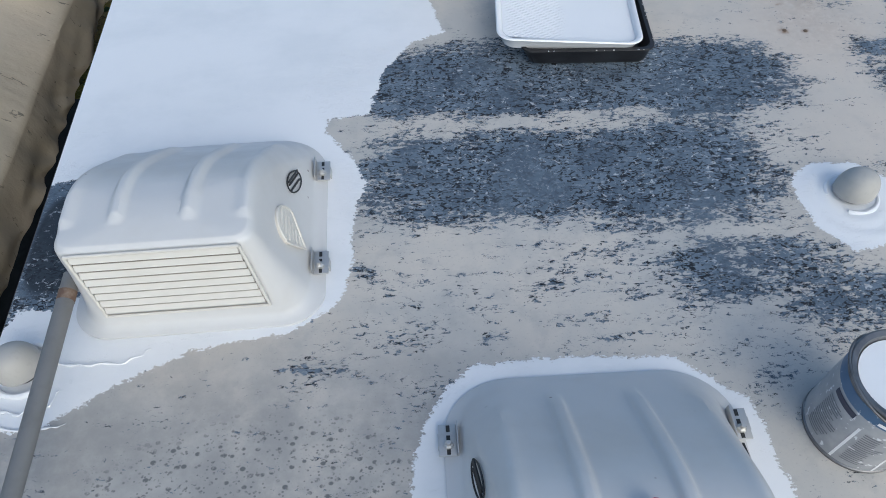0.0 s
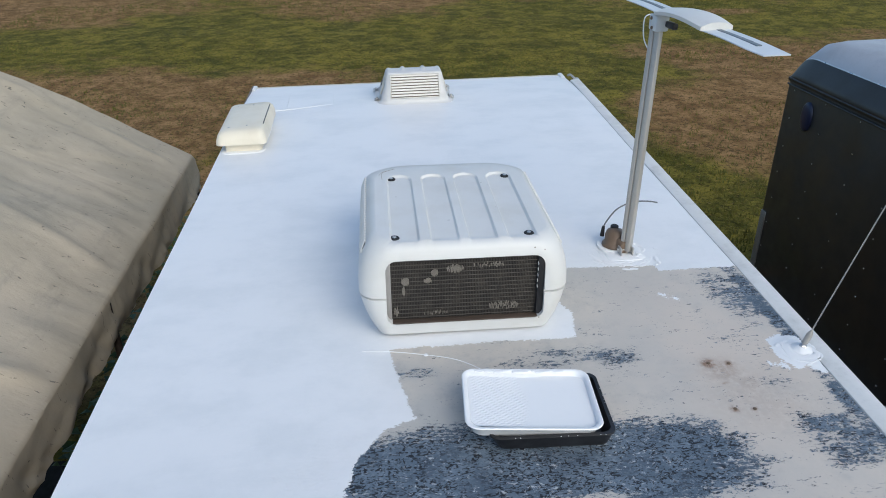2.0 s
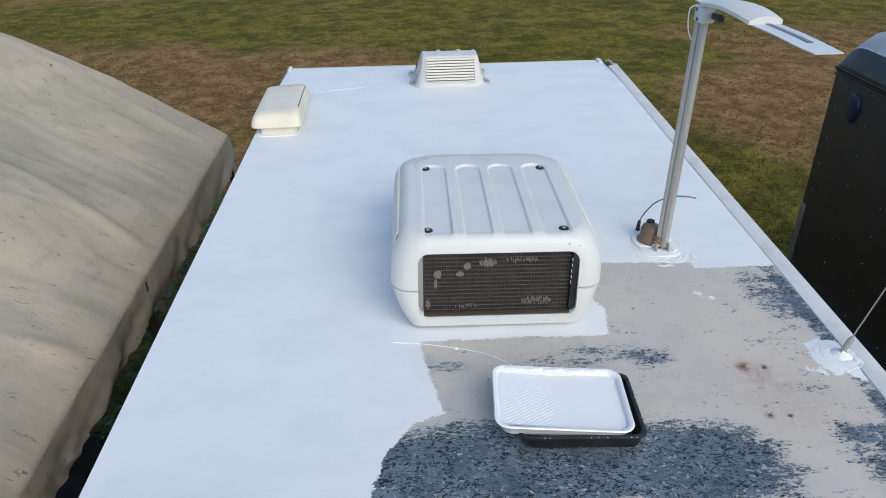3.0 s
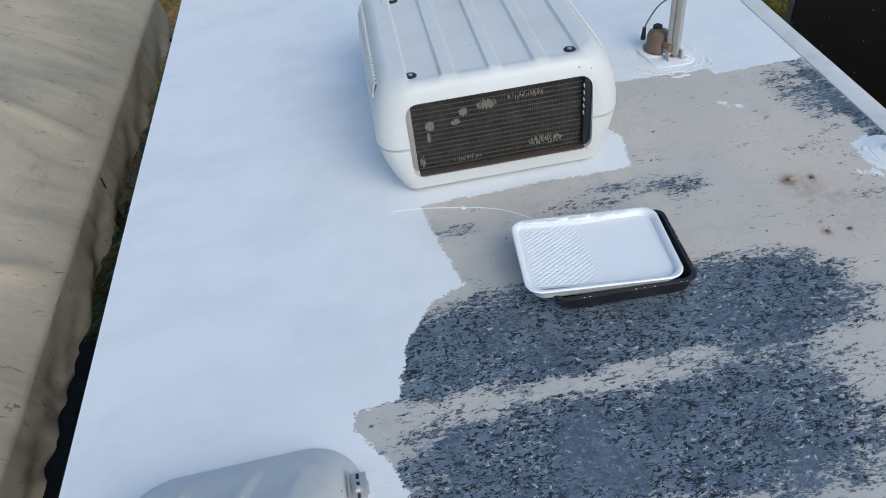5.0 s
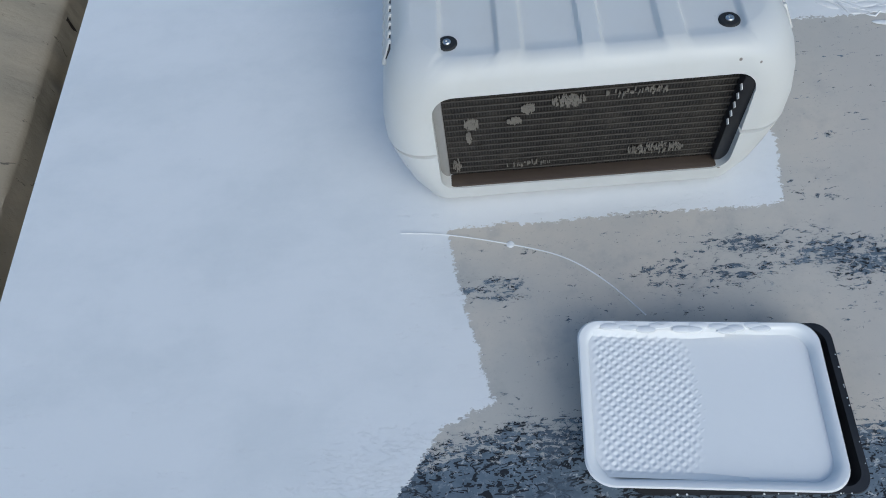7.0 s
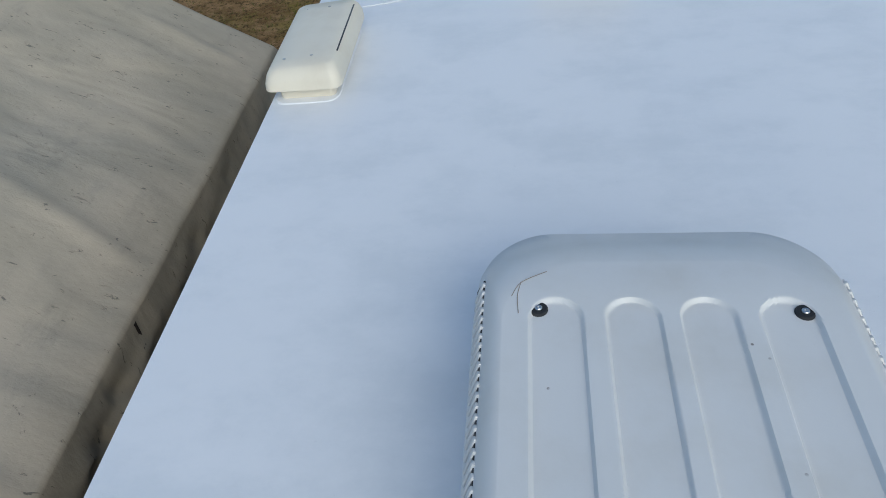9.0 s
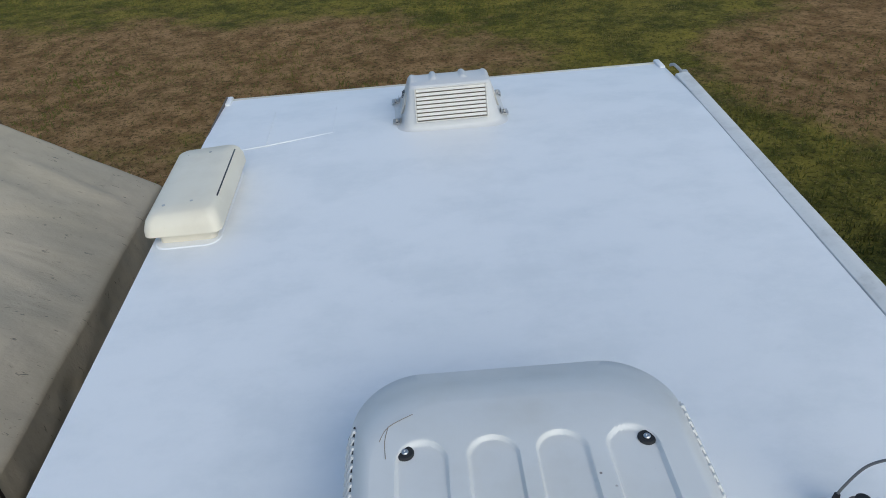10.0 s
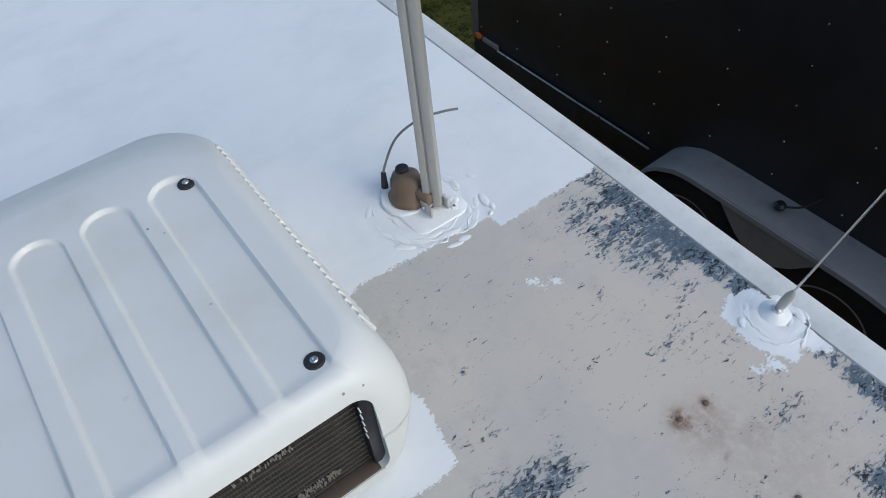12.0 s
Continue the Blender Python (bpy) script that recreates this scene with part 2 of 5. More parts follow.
BLACK = plain("black_plastic", (0.012, 0.012, 0.014), (0.05, 0.05, 0.055), 0.4, amount=0.6)
RUBBER = plain("black_rubber", (0.015, 0.015, 0.016), (0.04, 0.04, 0.04), 0.7)
TYRE = plain("tyre_rubber", (0.012, 0.012, 0.013), (0.03, 0.028, 0.026), 0.8)
STEEL = plain("bright_steel", (0.60, 0.60, 0.60), (0.35, 0.34, 0.32), 0.32, 1.0)
CANSTEEL = plain("paint_smeared_can_steel", (0.20, 0.20, 0.205), (0.07, 0.07, 0.07), 0.4, 0.8, amount=0.9, blotch=16)
ZINC = plain("weathered_zinc", (0.56, 0.55, 0.53), (0.30, 0.26, 0.22), 0.5, 0.7, amount=0.8)
ALU = plain("dull_aluminium", (0.44, 0.42, 0.385), (0.30, 0.28, 0.25), 0.45, 0.35, amount=0.7)
RAIL = plain("chalky_painted_rail", (0.66, 0.655, 0.635), (0.44, 0.43, 0.41), 0.55, amount=0.8, blotch=7)
TRIM = plain("cream_edge_trim", (0.66, 0.62, 0.53), (0.42, 0.38, 0.31), 0.5, amount=0.7, blotch=9)
WETWHITE = plain("wet_white_paint", (0.82, 0.82, 0.82), (0.76, 0.77, 0.77), 0.16, amount=0.5, relief=0.25)
DRYWHITE = plain("brushed_white_paint", (0.80, 0.80, 0.80), (0.70, 0.70, 0.70), 0.4, amount=0.6, relief=0.5, dist=0.002)
BROWN = plain("brown_plastic", (0.155, 0.105, 0.068), (0.09, 0.062, 0.042), 0.5, amount=0.9, blotch=14)
GREYPIPE = plain("grey_painted_tube", (0.17, 0.17, 0.168), (0.11, 0.108, 0.105), 0.45, amount=0.8, blotch=12)
TAPE = plain("brown_tape", (0.14, 0.085, 0.055), (0.3, 0.24, 0.19), 0.6, amount=0.9, blotch=30)
WING = plain("blue_white_plastic", (0.60, 0.64, 0.67), (0.50, 0.54, 0.57), 0.4)
WINGDARK = plain("slate_inlay", (0.16, 0.19, 0.21), (0.10, 0.12, 0.13), 0.5)
TRAILER = plain("black_trailer_skin", (0.019, 0.0185, 0.018), (0.038, 0.036, 0.033), 0.42, amount=0.9, blotch=1.5)
TRAILROOF = plain("galvanised_trailer_roof", (0.50, 0.505, 0.52), (0.36, 0.365, 0.38), 0.42, 0.3, amount=0.8, blotch=2.5)
FENDER = plain("dull_fender_metal", (0.33, 0.32, 0.31), (0.22, 0.215, 0.21), 0.5, 0.25, amount=0.8, blotch=5)
TREAD = plain("tread_plate", (0.30, 0.30, 0.29), (0.16, 0.16, 0.15), 0.4, 0.8)
ORANGE = plain("amber_lens", (0.75, 0.16, 0.03), (0.5, 0.1, 0.02), 0.25)
NAVY = plain("navy_plastic", (0.012, 0.018, 0.05), (0.03, 0.035, 0.07), 0.35)
RED = plain("red_plastic", (0.50, 0.02, 0.03), (0.3, 0.02, 0.02), 0.35)
# camper wall colour is assumed, kept dark to bounce little light into the gaps
SIDING = plain("brown_camper_siding", (0.075, 0.055, 0.042), (0.05, 0.04, 0.03), 0.5, amount=0.7)
POST = plain("dark_steel_post", (0.05, 0.04, 0.035), (0.10, 0.06, 0.04), 0.6, 0.5)
LEAF = plain("weed_leaf", (0.045, 0.085, 0.025), (0.085, 0.12, 0.04), 0.6, grain=20)
BLADE = plain("grass_blade", (0.092, 0.098, 0.012), (0.26, 0.185, 0.045), 0.9, blotch=0.6, amount=1.0)
PRINT = plain("faded_print", (0.16, 0.17, 0.185), (0.11, 0.115, 0.13), 0.4)
SLATGAP = plain("slat_shade_and_crack", (0.26, 0.21, 0.155), (0.15, 0.12, 0.09), 0.8)
SHADE_SHEET = plain("gap_shade_black", (0.008, 0.008, 0.008), (0.018, 0.017, 0.015), 0.9)
# print; also the dark inside slots and the tube end, as plain black
INK = plain("black_ink_and_hollows", (0.02, 0.02, 0.02), (0.05, 0.05, 0.05), 0.5)

# ---- mesh helpers ----


def part(name, bm, material, parent=None, label="", angle=35):
    """Links a bmesh as one mesh object under its thing."""
    me = bpy.data.meshes.new(name)
    bm.normal_update()
    bm.to_mesh(me)
    bm.free()
    return part_mesh(name, me, material, parent, label, angle)


def part_mesh(name, me, material, parent=None, label="", angle=35):
    if material and not me.materials:
        me.materials.append(material)
    if angle and len(me.polygons):
        me.polygons.foreach_set("use_smooth", [True] * len(me.polygons))
        me.set_sharp_from_angle(angle=radians(angle))
    ob = new(name, me)
    if parent:
        ob.parent = parent
    if label:
        ob["label"] = label
    return ob


def thing(name, label, category, at=(0, 0, 0), turn=(0, 0, 0), group="", kind=""):
    ob = new(name)
    ob.empty_display_size = 0.05
    ob.matrix_world = pose(*at, *turn)
    return tagged(ob, label, category, group, kind)


def box(bm, lo, hi, bevel=0.0, m=None, seg=2):
    c = [(a + b) / 2 for a, b in zip(lo, hi)]
    s = [abs(b - a) for a, b in zip(lo, hi)]
    mat = Matrix.Translation(c) @ Matrix.Diagonal((*s, 1))
    r = bmesh.ops.create_cube(bm, size=1, matrix=mat)
    vs = r["verts"]
    if bevel:
        es = list({e for v in vs for e in v.link_edges})
        g = bmesh.ops.bevel(bm, geom=es, offset=bevel, segments=seg, affect="EDGES", profile=0.5)
        vs = list({v for f in g["faces"] for v in f.verts} | {v for v in vs if v.is_valid})
    if m is not None:
        bmesh.ops.transform(bm, matrix=m, verts=vs)
    return vs


def turned(bm, profile, n=32, m=None, cap=True):
    """A body of revolution round z from (radius, z) rows."""
    rings = []
    for r, z in profile:
        rings.append([bm.verts.new((r * math.cos(2 * math.pi * i / n), r * math.sin(2 * math.pi * i / n), z)) for i in range(n)])
    for a, b in zip(rings, rings[1:]):
        for i in range(n):
            bm.faces.new((a[i], a[(i + 1) % n], b[(i + 1) % n], b[i]))
    if cap:
        bm.faces.new(rings[0][::-1])
        bm.faces.new(rings[-1])
    vs = [v for r in rings for v in r]
    if m is not None:
        bmesh.ops.transform(bm, matrix=m, verts=vs)
    return vs


def tube(bm, pts, r, n=10):
    """A round bar along a line of points."""
    pts = [Vector(p) for p in pts]
    rings = []
    for i, p in enumerate(pts):
        d = (pts[min(i + 1, len(pts) - 1)] - pts[max(i - 1, 0)]).normalized()
        q = d.to_track_quat("Z", "Y")
        rr = r[i] if isinstance(r, (list, tuple)) else r
        rings.append([bm.verts.new(p + q @ Vector((rr * math.cos(2 * math.pi * k / n), rr * math.sin(2 * math.pi * k / n), 0))) for k in range(n)])
    for a, b in zip(rings, rings[1:]):
        for k in range(n):
            bm.faces.new((a[k], a[(k + 1) % n], b[(k + 1) % n], b[k]))
    bm.faces.new(rings[0][::-1])
    bm.faces.new(rings[-1])


def smooth_line(pts, steps=8):
    """A Catmull-Rom line through a few points."""
    p = [Vector(pts[0]), *[Vector(q) for q in pts], Vector(pts[-1])]
    out = []
    for i in range(1, len(p) - 2):
        for k in range(steps):
            t = k / steps
            a, b, c, d = p[i - 1], p[i], p[i + 1], p[i + 2]
            out.append(0.5 * ((2 * b) + (c - a) * t + (2 * a - 5 * b + 4 * c - d) * t * t + (3 * b - a - 3 * c + d) * t ** 3))
    return out + [p[-1]]


def round_rect(x0, x1, y0, y1, rf, rb, nx=24, ny=24, nc=8):
    """Points of a rectangle with round corners, rf at the y0 end and rb at the y1 end."""
    out = []
    for cx, cy, r, a0 in ((x1, y0, rf, -90), (x1, y1, rb, 0), (x0, y1, rb, 90), (x0, y0, rf, 180)):
        sx, sy = (-1 if cx == x1 else 1), (1 if cy == y0 else -1)
        ox, oy = cx + sx * r, cy + sy * r
        for k in range(nc + 1):
            a = radians(a0 + 90 * k / nc)
            out.append((ox + r * math.cos(a), oy + r * math.sin(a)))
        n = ny if a0 in (-90, 90) else nx
        nxt = {-90: (x1, y1 - rb), 0: (x0 + rb, y1), 90: (x0, y0 + rf), 180: (x1 - rf, y0)}[a0]
        s = out[-1]
        for k in range(1, n):
            t = k / n
            out.append((s[0] + (nxt[0] - s[0]) * t, s[1] + (nxt[1] - s[1]) * t))
    return out


def loft(bm, rings, close_top=True, close_bottom=True, **kw):
    """A skin through rings of (z, x0, x1, y0, y1, front radius, back radius)."""
    loops = []
    for z, x0, x1, y0, y1, rf, rb in rings:
        loops.append([bm.verts.new((x, y, z)) for x, y in round_rect(x0, x1, y0, y1, rf, rb, **kw)])
    n = len(loops[0])
    for a, b in zip(loops, loops[1:]):
        for i in range(n):
            bm.faces.new((a[i], a[(i + 1) % n], b[(i + 1) % n], b[i]))
    if close_bottom:
        bm.faces.new(loops[0][::-1])
    if close_top:
        bm.faces.new(loops[-1])
    return loops


def smoothstep(x, a, b):
    t = min(1.0, max(0.0, (x - a) / (b - a)))
    return t * t * (3 - 2 * t)


def cut_out(ob, bm):
    """Takes the closed body bm out of the mesh object ob."""
    me = bpy.data.meshes.new("cutter")
    bm.to_mesh(me)
    bm.free()
    tool = new("cutter", me)
    tool.parent = ob.parent
    mod = ob.modifiers.new("cut", "BOOLEAN")
    mod.operation, mod.object, mod.solver = "DIFFERENCE", tool, "EXACT"
    bpy.context.view_layer.update()
    dg = bpy.context.evaluated_depsgraph_get()
    done = bpy.data.meshes.new_from_object(ob.evaluated_get(dg))
    ob.modifiers.remove(mod)
    ob.data = done
    bpy.data.objects.remove(tool)
    done.polygons.foreach_set("use_smooth", [True] * len(done.polygons))
    done.set_sharp_from_angle(angle=radians(35))


def refine(rows, k=3):
    """Puts k smooth steps between the rows of a loft."""
    a = np.array([rows[0], *rows, rows[-1]], float)
    out = []
    for i in range(1, len(a) - 2):
        for j in range(k):
            t = j / k
            p, q, u, w = a[i - 1], a[i], a[i + 1], a[i + 2]
            out.append(tuple(0.5 * (2 * q + (u - p) * t + (2 * p - 5 * q + 4 * u - w) * t * t + (3 * q - p - 3 * u + w) * t ** 3)))
    return out + [tuple(a[-1])]

# ---- ground and camper ----
GROUND = -2.4


# lusher (+) and barer (-) stretches of the lawn: centre, half sizes, amount
LAWN = [(-1, 20, 7, 3.0, 1.0), (4.2, 15.6, 2.2, 1.6, 1.2), (3.6, 8.4, 1.1, 1.8, 1.4), (3.2, 12.6, 1.1, 2.0, 0.8), (9, 21, 5, 3, 0.8), (-9, 21, 3.5, 2.2, 0.6),
        (-4.5, 14.5, 4.0, 2.4, -1.1), (6.2, 11.8, 2.0, 2.6, -1.1), (-12, 26, 4, 3, -0.9), (8.5, 16, 2.4, 2.0, -0.9), (-1.7, 5.0, 0.8, 5.0, 1.2), (10.5, 21.8, 0.9, 0.6, -1.6)]


def make_ground():
    bm = bmesh.new()
    n = 90
    xs = [-400, -150, -60, -40] + [-30 + 60 * i / n for i in range(n + 1)] + [40, 60, 150, 400]
    ys = [-400, -150, -60, -30] + [-10 + 50 * i / n for i in range(n + 1)] + [50, 80, 200, 600]
    grid = [[bm.verts.new((x, y, GROUND - 0.03 + 0.05 * noise.noise(Vector((x * 0.4, y * 0.4, 0))))) for x in xs] for y in ys]
    for j in range(len(ys) - 1):
        for i in range(len(xs) - 1):
            bm.faces.new((grid[j][i], grid[j][i + 1], grid[j + 1][i + 1], grid[j + 1][i]))
    g = part("ground", bm, GRASS, angle=0)
    val = []
    for v in g.data.vertices:
        k = 0.0
        for cx, cy, rx, ry, w in LAWN:
            k += w * math.exp(-(((v.co.x - cx) / rx) ** 2 + ((v.co.y - cy) / ry) ** 2))
        val.append(max(-1.0, min(1.0, k)))
    g.data.attributes.new("green", "FLOAT", "POINT").data.foreach_set("value", val)
    return tagged(g, "patchy lawn of green grass and dry tan earth", "ground", kind="structure")


make_ground()

LEFT, FRONT, BACK = -1.13, 6.0, -1.6


def right_edge(y):
    """The roof's long edge beside the awning rail, which runs a little outwards to the front."""
    return 1.062 + 0.040 * (y - 2.6)


# outlines of the fresh white coat, in metres on the roof
WHITE_MAIN = [(-1.2, 1.745), (-1.04, 1.785), (-0.80, 1.80), (-0.516, 1.866), (-0.510, 1.92), (-0.413, 1.928), (-0.374, 2.082),
              (-0.295, 2.198), (-0.208, 2.226), (-0.256, 2.467), (-0.270, 2.566), (0.05, 2.564), (0.345, 2.556), (0.352, 2.61), (0.37, 2.70),
              (0.345, 2.76), (0.30, 2.90), (0.36, 3.00), (0.44, 3.013), (0.771, 2.985), (0.772, 2.944), (1.051, 2.941), (1.4, 2.95),
              (1.4, 6.2), (-1.3, 6.2)]
WHITE_LEFT = [(-0.52, 1.88), (-0.456, 1.798), (-0.418, 1.709), (-0.450, 1.607), (-0.449, 1.489), (-0.477, 1.396), (-0.574, 1.340), (-0.753, 1.318),
              (-0.888, 1.253), (-1.011, 1.176), (-1.072, 1.186), (-1.2, 1.12), (-1.2, 1.39), (-1.133, 1.396), (-1.112, 1.44), (-1.03, 1.43),
              (-0.96, 1.50), (-0.95, 1.82)]
WHITE_NEAR = [(-0.342, 1.089), (-0.291, 1.19), (-0.223, 1.247), (-0.04, 1.25), (0.147, 1.236), (0.264, 1.136), (0.285, 0.975), (0.27, 0.62), (-0.34, 0.62), (-0.36, 0.85)]
WHITE_WHIP = [(0.944, 2.467), (1.002, 2.492), (1.057, 2.464), (1.06, 2.29), (1.035, 2.277), (1.0, 2.325), (0.968, 2.309), (0.938, 2.376)]
WHITE_DOME = [(0.512, 1.60), (0.53, 1.66), (0.595, 1.69), (0.68, 1.675), (0.745, 1.62), (0.75, 1.53), (0.69, 1.46), (0.585, 1.44), (0.535, 1.50)]
# old slate paint that is left: centre, half sizes, strength
WORN = [(-0.02, 2.02, 0.45, 0.150, 1.30), (0.42, 1.99, 0.22, 0.140, 1.22), (-0.06, 1.72, 0.38, 0.140, 1.16), (0.26, 1.70, 0.25, 0.155, 1.16), (0.42, 1.80, 0.10, 0.09, 0.7),
        (0.36, 1.42, 0.22, 0.085, 0.78), (0.56, 1.33, 0.18, 0.085, 0.80), (0.97, 2.74, 0.09, 0.17, 0.58), (1.04, 2.62, 0.035, 0.36, 0.95),
        (0.92, 2.02, 0.09, 0.10, 0.78), (0.425, 2.44, 0.08, 0.045, 0.60), (-0.20, 2.43, 0.06, 0.035, 0.42), (-1.06, 1.60, 0.10, 0.19, 2.1),
        (-0.49, 1.27, 0.08, 0.06, 0.37), (0.19, 2.425, 0.14, 0.035, 0.40), (1.03, 2.05, 0.03, 0.30, 0.75), (-0.43, 1.47, 0.03, 0.02, 0.7),
        (0.86, 2.50, 0.10, 0.12, 0.15), (0.88, 2.28, 0.06, 0.08, 0.14), (0.30, 2.46, 0.16, 0.05, 0.40), (0.10, 1.45, 0.30, 0.10, 0.30)]


def inside_distance(px, py, poly):
    """Signed distance to an outline, more than nought within."""
    d = np.full(px.shape, 1e9)
    odd = np.zeros(px.shape, bool)
    for (ax, ay), (bx, by) in zip(poly, poly[1:] + poly[:1]):
        ex, ey = bx - ax, by - ay
        t = np.clip(((px - ax) * ex + (py - ay) * ey) / (ex * ex + ey * ey + 1e-12), 0, 1)
        d = np.minimum(d, (px - ax - t * ex) ** 2 + (py - ay - t * ey) ** 2)
        if ay != by:
            odd ^= ((ay > py) != (by > py)) & (px < (bx - ax) * (py - ay) / (by - ay) + ax)
    return np.where(odd, 1, -1) * np.sqrt(d)


def make_roof_skin(parent):
    us = np.linspace(0, 1, 221)
    ys = np.concatenate([np.arange(BACK, 0.7, 0.05), np.arange(0.7, 3.15, 0.01), np.linspace(3.15, FRONT, 90)])
    U, Y = np.meshgrid(us, ys)
    X = LEFT + U * (1.062 + 0.040 * (Y - 2.6) - LEFT)
    Z = -0.003 * np.abs(2 * U - 1) ** 6 + 0.0022 * np.sin(X * 5.1 + 0.6 * Y) * np.sin(Y * 2.7) - 0.03 * np.clip((Y - 5.2) / 0.8, 0, 1) ** 2
    # brushed rings of paint round the fittings
    for cx, cy, rr, h in ((0.655, 3.13, 0.12, 0.004), (1.031, 2.40, 0.06, 0.006), (0.635, 1.575, 0.085, 0.005)):
        r = np.hypot(X - cx, Y - cy)
        Z += h * np.exp(-((r - rr * 0.72) / (rr * 0.2)) ** 2) + 0.6 * h * np.exp(-((r - rr * 1.15) / (rr * 0.14)) ** 2)
    px, py = X.ravel(), Y.ravel()
    white = np.full(px.shape, -1.0)
    for poly in (WHITE_MAIN, WHITE_LEFT, WHITE_NEAR, WHITE_WHIP, WHITE_DOME):
        white = np.maximum(white, inside_distance(px, py, poly))
    for k in range(6):                     # dabs of a nearly dry brush
        x0, y0 = 0.705 + 0.013 * k, 2.782 - 0.008 * k
        white = np.maximum(white, 0.006 - np.hypot((px - x0) * 1.6, (py - y0) * 0.5))
    for k in range(5):
        white = np.maximum(white, 0.007 - np.hypot((px - 0.895 - 0.012 * k) * 1.4, (py - 2.345 + 0.005 * k) * 0.45))
    worn = np.zeros(px.shape)
    for cx, cy, rx, ry, s in WORN:
        r = (np.abs((px - cx) / rx) ** 3.2 + np.abs((py - cy) / ry) ** 3.2) ** (1 / 3.2)
        worn = np.maximum(worn, s * np.clip((1.36 - r) / 0.78, 0, 1))
    worn -= 0.52 * np.exp(-((py - (1.893 - 0.025 * (px + 0.4))) / 0.034) ** 2) * np.clip((0.34 - px) / 0.12, 0, 1)
    worn -= 0.40 * np.exp(-((px - 0.53) / 0.075) ** 2 - ((py - 1.80) / 0.11) ** 2)
    spread = np.clip((0.60 - np.abs(px - 0.07)) / 0.12, 0, 1) * np.clip((0.30 - np.abs(py - 1.83)) / 0.08, 0, 1)
    worn = np.maximum(worn, 0.33 * spread)          # scattered chips left between the rows
    worn = np.maximum(worn, 0.17 * ((py > 1.15) & (py < 1.7) & (px > -0.45)))
    moss = np.clip(1.2 - np.hypot((px + 0.62) / 0.36, (py - 1.03) / 0.17), 0, 1)
    rust = np.zeros(px.shape)
    for cx, cy, r, s in ((0.707, 2.368, 0.022, 1.4), (0.769, 2.36, 0.014, 1.1), (0.691, 2.157, 0.014, 1.2), (0.745, 2.15, 0.009, 0.9), (0.715, 2.27, 0.009, 0.7),
                         (0.735, 2.33, 0.06, 0.45), (0.785, 2.26, 0.05, 0.32), (0.78, 2.20, 0.14, 0.20), (0.62, 1.57, 0.06, 0.3)):
        rust = np.maximum(rust, s * np.exp(-(((px - cx) ** 2 + (py - cy) ** 2) / (r * r))))
    ny, nx = X.shape
    idx = np.arange(nx * ny).reshape(ny, nx)
    quads = np.stack([idx[:-1, :-1], idx[:-1, 1:], idx[1:, 1:], idx[1:, :-1]], -1).reshape(-1, 4)
    me = bpy.data.meshes.new("roof_panel")
    me.from_pydata(np.stack([px, py, Z.ravel()], -1).tolist(), [], quads.tolist())
    near_grey = np.clip((1.42 - py) / 0.25, 0, 1) * np.clip((0.0 - px) / 0.3, 0, 1)
    tan = np.clip(1.25 - np.hypot((px - 0.80) / 0.42, (py - 2.42) / 0.62), 0, 1) + 0.35 * np.clip(1.2 - np.hypot((px - 0.75) / 0.3, (py - 1.8) / 0.4), 0, 1)
    for name, values in (("paint", white), ("worn", worn), ("moss", moss), ("rust", rust), ("tan", np.minimum(tan, 1.0)), ("near_grey", near_grey)):
        me.attributes.new(name, "FLOAT", "POINT").data.foreach_set("value", values.astype(np.float32))
    return part_mesh("roof_panel", me, ROOF, parent, "half repainted roof, fresh white over worn slate and grey", 60)


def long_strip(bm, y0, y1, xoff, prof, steps=40):
    """A moulding along the awning side; prof holds (outward, up) corners."""
    rows = []
    for i in range(steps + 1):
        y = y0 + (y1 - y0) * i / steps
        rows.append([bm.verts.new((right_edge(y) + xoff + a + 0.0012 * noise.noise(Vector((y * 3, 0, 1))), y, b)) for a, b in prof])
    n = len(prof)
    for a, b in zip(rows, rows[1:]):
        for k in range(n):
            bm.faces.new((a[k], b[k], b[(k + 1) % n], a[(k + 1) % n]))
    bm.faces.new(rows[0])
    bm.faces.new(rows[-1][::-1])


